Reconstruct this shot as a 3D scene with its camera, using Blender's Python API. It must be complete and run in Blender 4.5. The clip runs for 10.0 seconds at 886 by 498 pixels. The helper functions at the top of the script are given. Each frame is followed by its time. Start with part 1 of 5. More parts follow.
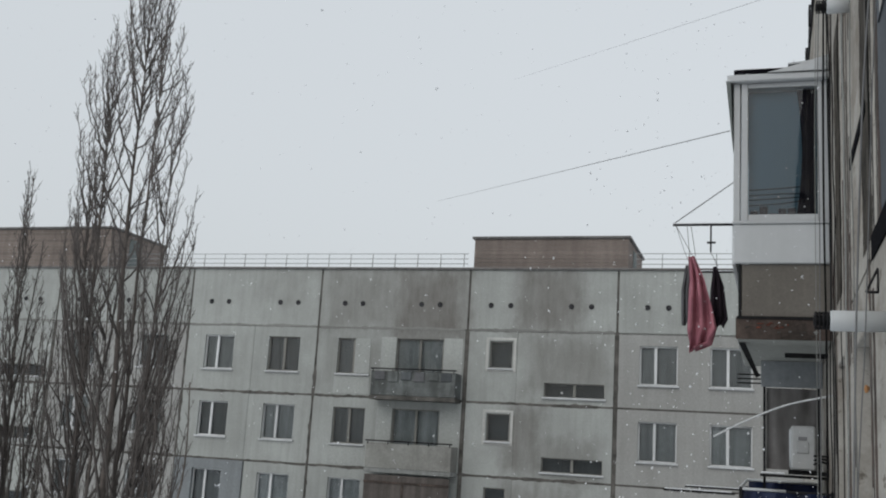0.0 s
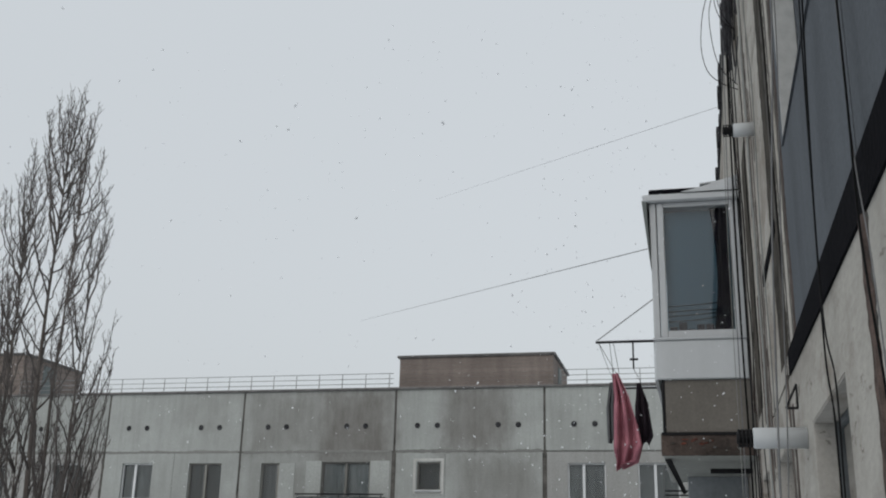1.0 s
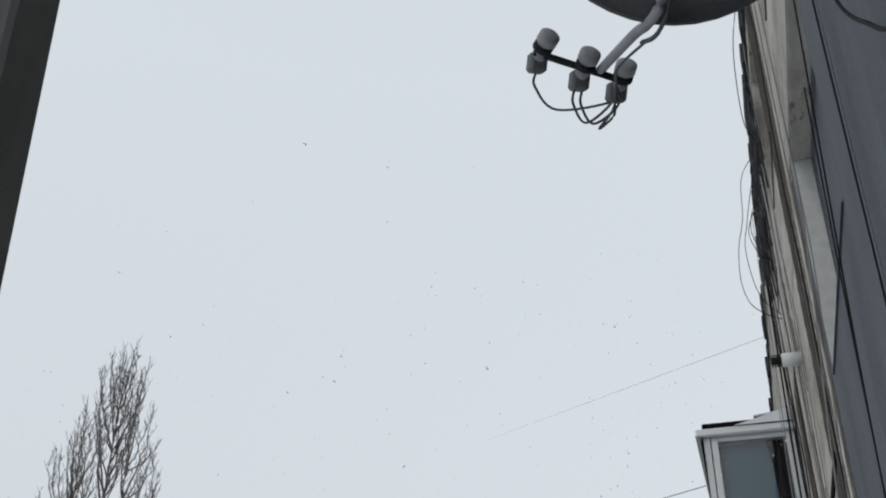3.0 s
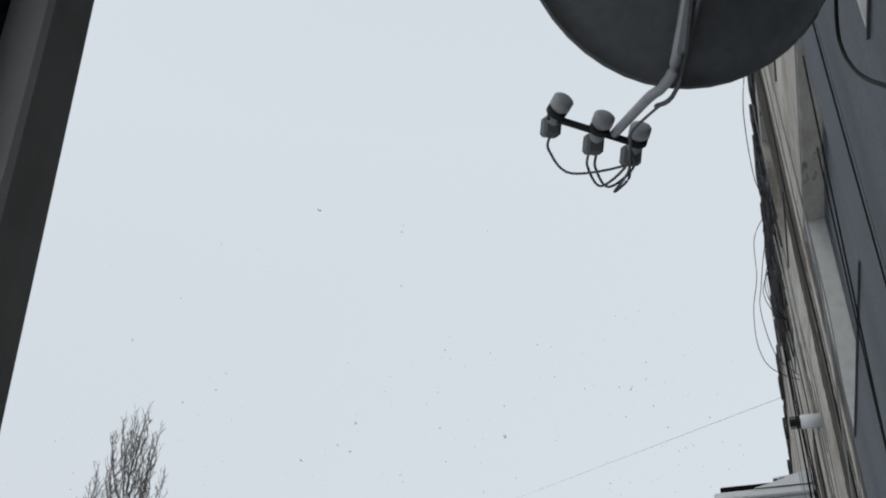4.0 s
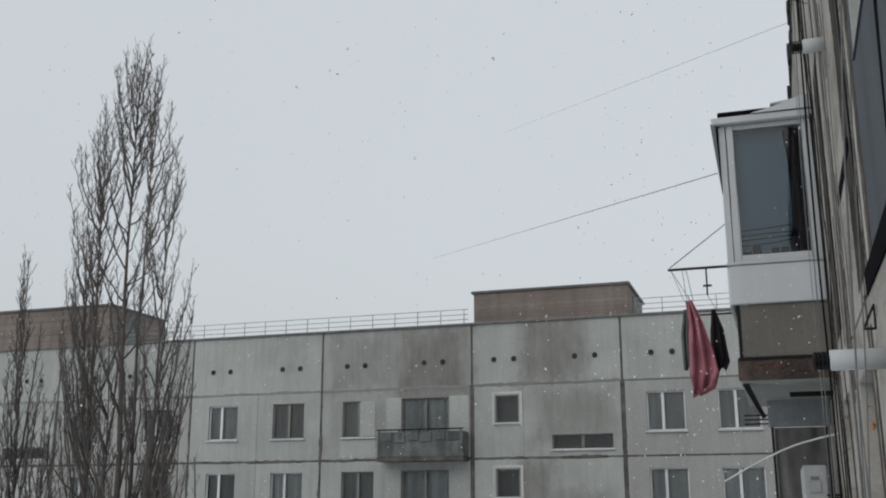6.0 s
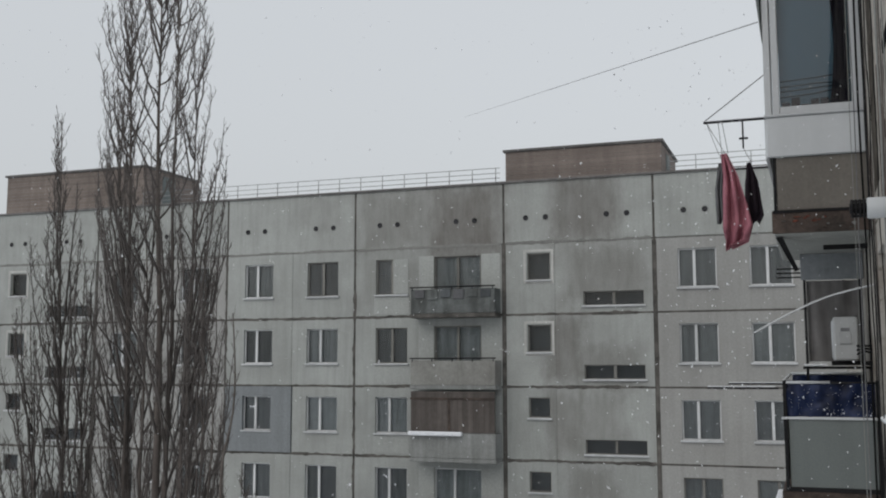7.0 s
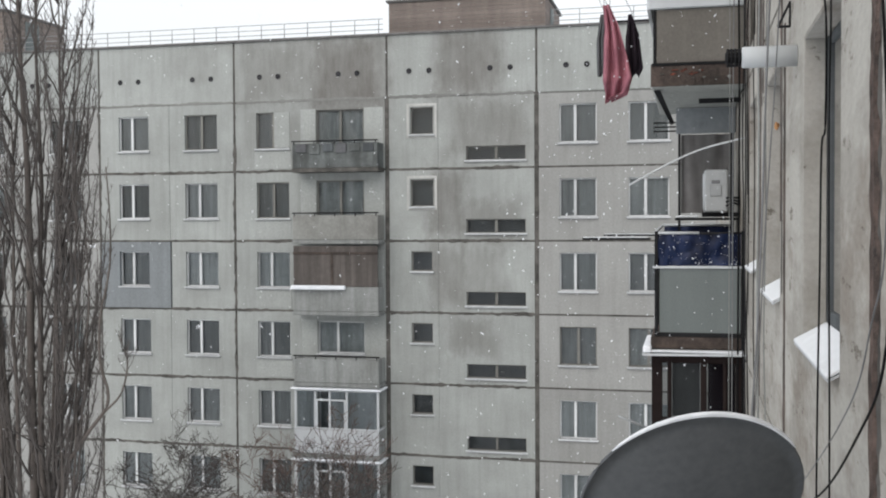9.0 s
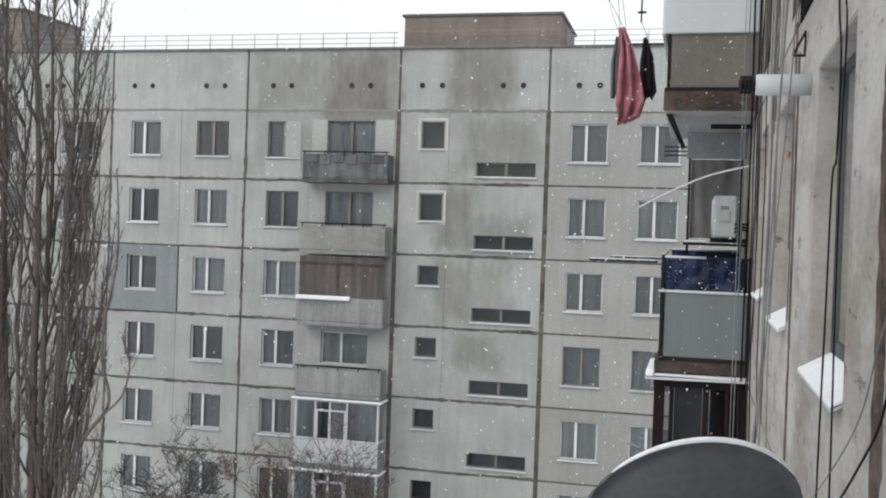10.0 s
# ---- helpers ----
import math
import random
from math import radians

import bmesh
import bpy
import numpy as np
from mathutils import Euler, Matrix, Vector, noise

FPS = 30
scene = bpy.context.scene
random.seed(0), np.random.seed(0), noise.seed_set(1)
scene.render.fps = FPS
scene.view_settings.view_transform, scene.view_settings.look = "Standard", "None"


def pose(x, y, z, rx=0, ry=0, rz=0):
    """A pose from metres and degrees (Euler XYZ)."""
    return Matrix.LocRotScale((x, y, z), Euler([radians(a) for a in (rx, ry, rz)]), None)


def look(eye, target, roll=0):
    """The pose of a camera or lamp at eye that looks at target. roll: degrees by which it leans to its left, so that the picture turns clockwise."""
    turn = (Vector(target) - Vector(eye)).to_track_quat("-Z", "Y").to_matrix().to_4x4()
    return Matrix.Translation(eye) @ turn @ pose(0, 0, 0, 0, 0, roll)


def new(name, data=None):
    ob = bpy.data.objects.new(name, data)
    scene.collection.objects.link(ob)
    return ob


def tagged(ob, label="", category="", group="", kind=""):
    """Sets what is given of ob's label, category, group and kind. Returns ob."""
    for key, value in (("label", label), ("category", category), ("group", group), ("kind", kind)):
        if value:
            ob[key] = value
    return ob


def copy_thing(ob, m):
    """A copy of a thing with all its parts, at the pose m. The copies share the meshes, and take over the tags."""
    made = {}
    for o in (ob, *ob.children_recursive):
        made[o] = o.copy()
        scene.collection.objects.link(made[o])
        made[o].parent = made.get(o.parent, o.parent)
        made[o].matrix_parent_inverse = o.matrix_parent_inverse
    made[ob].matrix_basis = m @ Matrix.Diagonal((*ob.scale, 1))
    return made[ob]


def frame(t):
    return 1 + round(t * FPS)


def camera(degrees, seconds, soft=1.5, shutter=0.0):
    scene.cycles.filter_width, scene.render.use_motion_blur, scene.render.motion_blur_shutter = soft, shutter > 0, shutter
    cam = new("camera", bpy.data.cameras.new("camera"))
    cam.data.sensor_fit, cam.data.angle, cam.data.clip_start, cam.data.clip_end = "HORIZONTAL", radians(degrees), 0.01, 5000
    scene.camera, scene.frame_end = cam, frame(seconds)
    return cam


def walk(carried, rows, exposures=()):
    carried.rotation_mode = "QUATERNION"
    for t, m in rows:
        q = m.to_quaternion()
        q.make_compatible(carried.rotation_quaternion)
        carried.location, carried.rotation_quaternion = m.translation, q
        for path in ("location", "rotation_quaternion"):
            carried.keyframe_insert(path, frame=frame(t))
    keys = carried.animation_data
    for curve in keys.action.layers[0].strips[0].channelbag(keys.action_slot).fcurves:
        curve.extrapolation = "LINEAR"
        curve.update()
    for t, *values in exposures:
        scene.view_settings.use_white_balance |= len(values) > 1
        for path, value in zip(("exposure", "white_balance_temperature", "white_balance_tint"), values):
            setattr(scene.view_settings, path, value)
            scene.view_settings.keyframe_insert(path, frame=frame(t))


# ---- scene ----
cam = camera(46.5, 10.0, 2.0)
PATH = [
    (0, (11.499, 1, 21.368), (10.890, 2.865, 21.756), 3.5),
    (0.5, (11.51, 1.01, 21.385), (10.996, 2.867, 21.923), 2.3),
    (1, (11.502, 1.02, 21.408), (11.040, 2.866, 22.023), 1.5),
    (1.5, (11.534, 1.01, 21.384), (11.036, 2.819, 22.076), 1.8),
    (2, (11.539, 1, 21.357), (11.082, 2.781, 22.144), 0.6),
    (2.5, (11.526, 1, 21.373), (11.044, 2.687, 22.333), 0.6),
    (3, (11.512, 1, 21.41), (11.009, 2.635, 22.446), 0.5),
    (3.2, (11.512, 1, 21.43), (11.024, 2.575, 22.562), 0.6),
    (3.75, (11.506, 1, 21.43), (11.017, 2.532, 22.620), 0.5),
    (4.3, (11.495, 1.02, 21.43), (10.964, 2.665, 22.435), 0.1),
    (4.5, (11.503, 1.02, 21.43), (10.992, 2.718, 22.354), 0.2),
    (5, (11.515, 1.02, 21.418), (10.998, 2.775, 22.227), 0.1),
    (5.5, (11.525, 1.02, 21.415), (11.010, 2.835, 22.080), 0.1),
    (5.7, (11.534, 1.02, 21.417), (10.986, 2.851, 22.006), -0.0),
    (6.8, (11.519, 1.033, 21.367), (10.848, 2.895, 21.658), -0.1),
    (7, (11.516, 1.032, 21.357), (10.841, 2.901, 21.585), -0.1),
    (7.5, (11.51, 1.028, 21.339), (10.815, 2.903, 21.398), -0.1),
    (8, (11.51, 1.072, 21.33), (10.840, 2.955, 21.255), -0.6),
    (8.5, (11.507, 1.091, 21.323), (10.899, 2.995, 21.244), -0.6),
    (9, (11.524, 1.146, 21.324), (11.059, 3.090, 21.272), -0.3),
    (9.5, (11.525, 1.15, 21.327), (11.116, 3.107, 21.290), 0.3),
    (10, (11.522, 1.137, 21.321), (11.044, 3.079, 21.298), 2.0),
]
EXPOSURES = [(0, -0.14, 6500, 10), (1, -0.22, 6500, 10), (2.5, -0.1, 6450, 10), (4.5, -0.06, 6400, 10), (5.5, -0.18, 6450, 10), (6.8, -0.25, 6560, 11), (7.5, -0.13, 6640, 12), (8.0, 0.02, 6750, 12), (8.25, 0.27, 6680, 12), (8.55, 0.5, 6650, 12), (9, 0.5, 6630, 12), (10, 0.5, 6580, 12)]
walk(cam, [(t, look(eye, target, roll)) for t, eye, target, roll in PATH], EXPOSURES)


# ---- light ----
world = bpy.data.worlds.new("overcast")
scene.world = world
world.use_nodes = True
wn, wl = world.node_tree.nodes, world.node_tree.links
wn.clear()
sky = wn.new("ShaderNodeTexSky")
sky.sky_type, sky.sun_disc = "NISHITA", False
sky.sun_elevation, sky.sun_rotation = radians(38), radians(200)
sky.air_density, sky.dust_density = 1.5, 4.0
hsv = wn.new("ShaderNodeHueSaturation")
hsv.inputs["Saturation"].default_value = 0.25
sky_bg = wn.new("ShaderNodeBackground")
sky_bg.inputs["Strength"].default_value = 0.05
cloud_bg = wn.new("ShaderNodeBackground")
cloud_bg.inputs["Color"].default_value = (0.60, 0.645, 0.68, 1)
# an overcast sky that is a little dimmer towards the horizon
where, part_z, dim = wn.new("ShaderNodeTexCoord"), wn.new("ShaderNodeSeparateXYZ"), wn.new("ShaderNodeMapRange")
wl.new(where.outputs["Generated"], part_z.inputs[0])
wl.new(part_z.outputs["Z"], dim.inputs["Value"])
for key, value in (("From Min", 0.0), ("From Max", 0.65), ("To Min", 0.78), ("To Max", 0.98)):
    dim.inputs[key].default_value = value
wl.new(dim.outputs[0], cloud_bg.inputs["Strength"])
both = wn.new("ShaderNodeAddShader")
wout = wn.new("ShaderNodeOutputWorld")
wl.new(sky.outputs[0], hsv.inputs["Color"])
wl.new(hsv.outputs[0], sky_bg.inputs["Color"])
wl.new(sky_bg.outputs[0], both.inputs[0])
wl.new(cloud_bg.outputs[0], both.inputs[1])
wl.new(both.outputs[0], wout.inputs["Surface"])

sun = new("sun", bpy.data.lights.new("sun", "SUN"))
sun.data.energy, sun.data.angle, sun.data.color = 0.5, radians(40), (1.0, 0.97, 0.93)
sun.matrix_world = look((0, 0, 60), (4, 22, 35))


# ---- materials ----
def nodes_of(name):
    m = bpy.data.materials.new(name)
    m.use_nodes = True
    return m, m.node_tree.nodes, m.node_tree.links, m.node_tree.nodes["Principled BSDF"]


def ramp(n, stops):
    r = n.new("ShaderNodeValToRGB")
    e = r.color_ramp.elements
    for i, (pos, col) in enumerate(stops):
        el = e[i] if i < 2 else e.new(pos)
        el.position, el.color = pos, (*col, 1)
    return r


def mixed(n, l, kind, fac, a, b):
    m = n.new("ShaderNodeMixRGB")
    m.blend_type = kind
    for sock, v in ((m.inputs[0], fac), (m.inputs[1], a), (m.inputs[2], b)):
        if hasattr(v, "is_linked"):
            l.new(v, sock)
        elif isinstance(v, tuple):
            sock.default_value = (*v, 1)
        else:
            sock.default_value = v
    return m.outputs[0]


def grain(n, l, scale, stretch=(1, 1, 1), detail=6, rough=0.6):
    g = n.new("ShaderNodeNewGeometry")
    mp = n.new("ShaderNodeMapping")
    mp.inputs["Scale"].default_value = stretch
    t = n.new("ShaderNodeTexNoise")
    t.inputs["Scale"].default_value, t.inputs["Detail"].default_value, t.inputs["Roughness"].default_value = scale, detail, rough
    l.new(g.outputs["Position"], mp.inputs["Vector"])
    l.new(mp.outputs[0], t.inputs["Vector"])
    return t.outputs["Fac"]


def weathered(name, light, dark, rough=0.9, streak=0.5, blotch=0.55, fine=14.0, bump=0.25, vary=0.12, size=0.35, spec=0.2, grit=0.6):
    """Plaster, concrete or paint with large blotches, runs of water and fine grit."""
    m, n, l, p = nodes_of(name)
    b = ramp(n, [(0.36, dark), (0.66, light)])
    l.new(grain(n, l, size, detail=8, rough=0.65), b.inputs[0])
    base = mixed(n, l, "MIX", blotch, light, b.outputs[0])
    s = ramp(n, [(0.35, (0.45, 0.45, 0.44)), (0.62, (1, 1, 1))])
    l.new(grain(n, l, 1.2, (3.0, 3.0, 0.22), 5, 0.6), s.inputs[0])
    base = mixed(n, l, "MULTIPLY", streak, base, s.outputs[0])
    f = ramp(n, [(0.3, (0.72, 0.72, 0.72)), (0.7, (1.06, 1.06, 1.06))])
    g = grain(n, l, fine, detail=5)
    l.new(g, f.inputs[0])
    base = mixed(n, l, "MULTIPLY", grit, base, f.outputs[0])
    info = n.new("ShaderNodeObjectInfo")
    v = n.new("ShaderNodeMapRange")
    v.inputs["To Min"].default_value, v.inputs["To Max"].default_value = 1 - vary, 1 + vary
    l.new(info.outputs["Random"], v.inputs["Value"])
    base = mixed(n, l, "MULTIPLY", 1.0, base, v.outputs[0])
    l.new(base, p.inputs["Base Color"])
    p.inputs["Roughness"].default_value = rough
    p.inputs["Specular IOR Level"].default_value = spec
    bm = n.new("ShaderNodeBump")
    bm.inputs["Strength"].default_value, bm.inputs["Distance"].default_value = bump, 0.02
    l.new(g, bm.inputs["Height"])
    l.new(bm.outputs[0], p.inputs["Normal"])
    return m


def glass(name, tint=(0.9, 0.95, 0.97), ior=1.5):
    m, n, l, p = nodes_of(name)
    n.remove(p)
    fr = n.new("ShaderNodeFresnel")
    fr.inputs["IOR"].default_value = ior
    tr, gl, mx = n.new("ShaderNodeBsdfTransparent"), n.new("ShaderNodeBsdfGlossy"), n.new("ShaderNodeMixShader")
    tr.inputs[0].default_value = (*tint, 1)
    gl.inputs["Roughness"].default_value = 0.02
    l.new(fr.outputs[0], mx.inputs[0])
    l.new(tr.outputs[0], mx.inputs[1])
    l.new(gl.outputs[0], mx.inputs[2])
    l.new(mx.outputs[0], n["Material Output"].inputs["Surface"])
    return m


def plaster(name, light, patch, stain):
    """Old limewashed plaster: patches, brown stains, hair cracks and chipped spots."""
    m, n, l, p = nodes_of(name)
    b = ramp(n, [(0.43, patch), (0.55, light)])
    l.new(grain(n, l, 2.2, (1, 0.30, 1), 9, 0.66), b.inputs[0])
    base = mixed(n, l, "MIX", 0.8, light, b.outputs[0])
    t = ramp(n, [(0.52, (0, 0, 0)), (0.62, (0.65, 0.65, 0.65))])
    l.new(grain(n, l, 1.6, (1, 0.45, 0.8), 9, 0.7), t.inputs[0])
    base = mixed(n, l, "MIX", t.outputs[0], base, stain)
    s = ramp(n, [(0.38, (0.74, 0.73, 0.71)), (0.58, (1, 1, 1))])
    l.new(grain(n, l, 1.5, (1.0, 0.9, 0.3), 7, 0.66), s.inputs[0])
    base = mixed(n, l, "MULTIPLY", 0.55, base, s.outputs[0])
    c = ramp(n, [(0.59, (1, 1, 1)), (0.635, (0.34, 0.31, 0.28))])
    l.new(grain(n, l, 6.0, (1, 0.35, 1.2), 10, 0.75), c.inputs[0])
    base = mixed(n, l, "MULTIPLY", 0.8, base, c.outputs[0])
    g = grain(n, l, 35.0, (1, 0.4, 1), 6)
    f = ramp(n, [(0.3, (0.82, 0.82, 0.82)), (0.7, (1.05, 1.05, 1.05))])
    l.new(g, f.inputs[0])
    base = mixed(n, l, "MULTIPLY", 0.7, base, f.outputs[0])
    l.new(base, p.inputs["Base Color"])
    p.inputs["Roughness"].default_value = 0.92
    p.inputs["Specular IOR Level"].default_value = 0.1
    bm = n.new("ShaderNodeBump")
    bm.inputs["Strength"].default_value, bm.inputs["Distance"].default_value = 0.6, 0.012
    l.new(g, bm.inputs["Height"])
    l.new(bm.outputs[0], p.inputs["Normal"])
    return m


def facade(name, light, blotchy, stain, spots):
    """Pale panel concrete with large soft-edged stains, each (x, z, half width, half height, strength)."""
    m, n, l, p = nodes_of(name)
    b = ramp(n, [(0.36, blotchy), (0.64, light)])
    l.new(grain(n, l, 0.55, detail=8, rough=0.65), b.inputs[0])
    base = b.outputs[0]
    wob = grain(n, l, 0.9, (1, 1, 0.55), 8, 0.7)
    wob2 = grain(n, l, 1.7, (1.4, 1, 0.7), 7, 0.7)
    geo, xyz = n.new("ShaderNodeNewGeometry"), n.new("ShaderNodeSeparateXYZ")
    l.new(geo.outputs["Position"], xyz.inputs[0])

    def math_node(op, a, b=None):
        q = n.new("ShaderNodeMath")
        q.operation = op
        for sock, v in zip(q.inputs, (a, b)):
            if hasattr(v, "is_linked"):
                l.new(v, sock)
            elif v is not None:
                sock.default_value = v
        return q.outputs[0]

    px = math_node("ADD", xyz.outputs["X"], math_node("MULTIPLY", math_node("SUBTRACT", wob, 0.5), 2.2))
    pz = math_node("ADD", xyz.outputs["Z"], math_node("MULTIPLY", math_node("SUBTRACT", wob2, 0.5), 2.0))
    mask = None
    for x, z, hw, hh, power in spots:
        dx = math_node("DIVIDE", math_node("ABSOLUTE", math_node("SUBTRACT", px, x)), hw)
        dz = math_node("DIVIDE", math_node("ABSOLUTE", math_node("SUBTRACT", pz, z)), hh)
        mr = n.new("ShaderNodeMapRange")
        mr.interpolation_type = "SMOOTHSTEP"
        for key, v in (("From Min", 1.28), ("From Max", 0.45), ("To Min", 0.0), ("To Max", power)):
            mr.inputs[key].default_value = v
        l.new(math_node("MAXIMUM", dx, dz), mr.inputs["Value"])
        mask = mr.outputs[0] if mask is None else math_node("MAXIMUM", mask, mr.outputs[0])
    streak = ramp(n, [(0.36, (0.68, 0.68, 0.68)), (0.62, (1, 1, 1))])
    l.new(grain(n, l, 1.1, (1.6, 1, 0.6), 7, 0.65), streak.inputs[0])
    mask = math_node("MULTIPLY", mask, streak.outputs[0])
    base = mixed(n, l, "MIX", mask, base, stain)
    runs = ramp(n, [(0.34, (0.82, 0.82, 0.81)), (0.55, (1, 1, 1))])
    l.new(grain(n, l, 1.4, (3.2, 3.0, 0.25), 6, 0.6), runs.inputs[0])
    base = mixed(n, l, "MULTIPLY", 0.6, base, runs.outputs[0])
    g = grain(n, l, 16.0, detail=5)
    f = ramp(n, [(0.3, (0.8, 0.8, 0.8)), (0.7, (1.05, 1.05, 1.05))])
    l.new(g, f.inputs[0])
    base = mixed(n, l, "MULTIPLY", 0.6, base, f.outputs[0])
    info, v = n.new("ShaderNodeObjectInfo"), n.new("ShaderNodeMapRange")
    v.inputs["To Min"].default_value, v.inputs["To Max"].default_value = 0.95, 1.04
    l.new(info.outputs["Random"], v.inputs["Value"])
    base = mixed(n, l, "MULTIPLY", 1.0, base, v.outputs[0])
    l.new(base, p.inputs["Base Color"])
    p.inputs["Roughness"].default_value, p.inputs["Specular IOR Level"].default_value = 0.92, 0.15
    bm = n.new("ShaderNodeBump")
    bm.inputs["Strength"].default_value, bm.inputs["Distance"].default_value = 0.25, 0.02
    l.new(g, bm.inputs["Height"])
    l.new(bm.outputs[0], p.inputs["Normal"])
    return m


FACADE = facade("weathered facade panel", (0.358, 0.375, 0.361), (0.295, 0.307, 0.294), (0.150, 0.142, 0.132), (
    (-1.6, 27.2, 1.9, 1.7, 0.95), (-4.6, 27.4, 1.9, 1.5, 0.6), (-1.8, 25.2, 1.7, 1.2, 0.75), (-4.6, 24.9, 1.6, 1.2, 0.4),
    (3.2, 27.5, 1.45, 1.5, 0.85), (4.0, 24.9, 1.9, 1.3, 0.62), (2.5, 22.0, 0.85, 1.5, 0.75), (4.2, 21.3, 1.4, 0.9, 0.55),
    (2.5, 19.2, 0.8, 1.4, 0.6), (3.8, 19.3, 1.0, 1.2, 0.45), (3.3, 16.9, 1.1, 0.8, 0.55), (-1.8, 21.9, 1.8, 0.9, 0.45), (-8.2, 27.8, 1.2, 0.8, 0.25)))
APRON = weathered("pale plaster", (0.378, 0.395, 0.378), (0.311, 0.323, 0.311), streak=0.12, vary=0.04)
CONCRETE = weathered("panel concrete", (0.37, 0.386, 0.366), (0.285, 0.295, 0.277), vary=0.06, streak=0.16, blotch=0.5)
DULL = weathered("dull panel concrete", (0.325, 0.328, 0.317), (0.262, 0.261, 0.250), streak=0.2, blotch=0.7, vary=0.07)
PATCHED = weathered("patched panel concrete", (0.315, 0.321, 0.299), (0.183, 0.178, 0.166), streak=0.2, blotch=1.0, vary=0.05, size=0.45)
BLUEGREY = weathered("blue-grey facade paint", (0.205, 0.222, 0.23), (0.172, 0.187, 0.195), streak=0.2, blotch=0.5)
JOINT = weathered("bitumen joint", (0.152, 0.144, 0.132), (0.052, 0.050, 0.046), streak=0.2, size=1.6, blotch=1.0)
JOINT_PALE = weathered("mortar joint", (0.235, 0.238, 0.226), (0.135, 0.133, 0.126), streak=0.2)
BRICK = weathered("roof house brick", (0.225, 0.190, 0.170), (0.158, 0.132, 0.118), streak=0.3, blotch=0.7, fine=9)
ROOFING = weathered("roof felt", (0.17, 0.165, 0.16), (0.1, 0.1, 0.1))
SNOW = weathered("snow", (0.83, 0.85, 0.88), (0.74, 0.77, 0.81), streak=0.0, vary=0.02, bump=0.5)
DIRTYSNOW = weathered("old snow on a tin sill", (0.56, 0.575, 0.585), (0.42, 0.43, 0.44), streak=0.0, vary=0.12, size=1.5, blotch=1.0)
WINFRAME = weathered("weathered white window frame", (0.62, 0.635, 0.64), (0.48, 0.495, 0.50), rough=0.5, streak=0.2, grit=0.3)
APPLIANCE = weathered("dulled white enamel", (0.47, 0.485, 0.49), (0.37, 0.385, 0.39), rough=0.5, streak=0.2, grit=0.3)
SILLSNOW = weathered("thin wet snow on tin", (0.72, 0.735, 0.75), (0.64, 0.655, 0.67), streak=0.0, vary=0.02, bump=0.3, size=4.0, blotch=0.2, grit=0.25)
PALEREVEAL = weathered("white painted reveal", (0.43, 0.435, 0.425), (0.36, 0.365, 0.355), streak=0.1, blotch=0.4, size=1.2)
WHITEPVC = weathered("white window plastic", (0.53, 0.55, 0.565), (0.44, 0.46, 0.475), rough=0.4, streak=0.15, blotch=0.3, bump=0.05, grit=0.15)
OLDWOOD = weathered("old window paint", (0.255, 0.255, 0.238), (0.153, 0.145, 0.132), streak=0.4)
BROWNBOARD = weathered("brown boards", (0.138, 0.122, 0.112), (0.08, 0.071, 0.066), streak=0.6, fine=6, vary=0.08)
DARKBROWN = weathered("dark stained wood", (0.022, 0.015, 0.014), (0.010, 0.008, 0.008), rough=0.8, streak=0.5, spec=0.1)
BALCGREY = weathered("grey balcony slab", (0.302, 0.315, 0.307), (0.202, 0.206, 0.197), streak=0.5, blotch=0.8)
MURKY = weathered("mildewed grey parapet", (0.175, 0.19, 0.188), (0.09, 0.095, 0.092), streak=0.6, blotch=1.0, size=1.2)
SURROUND = weathered("white plaster surround", (0.50, 0.50, 0.48), (0.38, 0.38, 0.36), streak=0.3, size=2.0)
RAIL = weathered("galvanised rail", (0.33, 0.345, 0.35), (0.22, 0.22, 0.22), rough=0.6)
CURTAIN = weathered("net curtain", (0.27, 0.277, 0.275), (0.18, 0.187, 0.188), streak=0.5, vary=0.55, fine=4)
PALECURTAIN = weathered("pale grey curtain", (0.40, 0.42, 0.43), (0.30, 0.315, 0.325), streak=0.5, fine=4, grit=0.2)
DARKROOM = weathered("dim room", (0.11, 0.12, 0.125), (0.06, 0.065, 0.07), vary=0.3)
GLASS = glass("window glass")
DIMGLASS = glass("dusty dark window glass", (0.5, 0.52, 0.53), 1.22)
# interior darkness behind the own windows, put into the base colour
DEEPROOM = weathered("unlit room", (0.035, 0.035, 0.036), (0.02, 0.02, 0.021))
MIRRORGLASS = glass("tinted balcony glass", (0.80, 0.90, 0.95), 1.62)
OWNWALL = plaster("limewashed wall panel", (0.425, 0.41, 0.375), (0.315, 0.298, 0.268), (0.222, 0.190, 0.160))
REVEAL = plaster("pale plastered reveal", (0.378, 0.365, 0.338), (0.297, 0.284, 0.257), (0.216, 0.189, 0.162))
BLUEBOARD = weathered("blue-grey board", (0.280, 0.301, 0.315), (0.210, 0.227, 0.241), streak=0.3)
HANGSHEET = weathered("creased hanging sheet", (0.215, 0.207, 0.203), (0.15, 0.145, 0.142), streak=0.6, fine=8, size=1.5)
GREYWALL = weathered("grey painted wall panel", (0.127, 0.139, 0.153), (0.099, 0.108, 0.120), streak=0.25, blotch=0.7, vary=0.02, size=0.8, fine=40, bump=0.3, spec=0.05)
RUST = weathered("rusty seam filler", (0.165, 0.118, 0.100), (0.045, 0.036, 0.032), streak=0.4, blotch=1.0, size=9.0, fine=40, bump=1.0)
BROWNMOTTLE = weathered("mottled dark brown concrete", (0.118, 0.105, 0.088), (0.038, 0.034, 0.029), streak=0.7, blotch=1.0, size=5.0, fine=30, bump=0.8, spec=0.1)
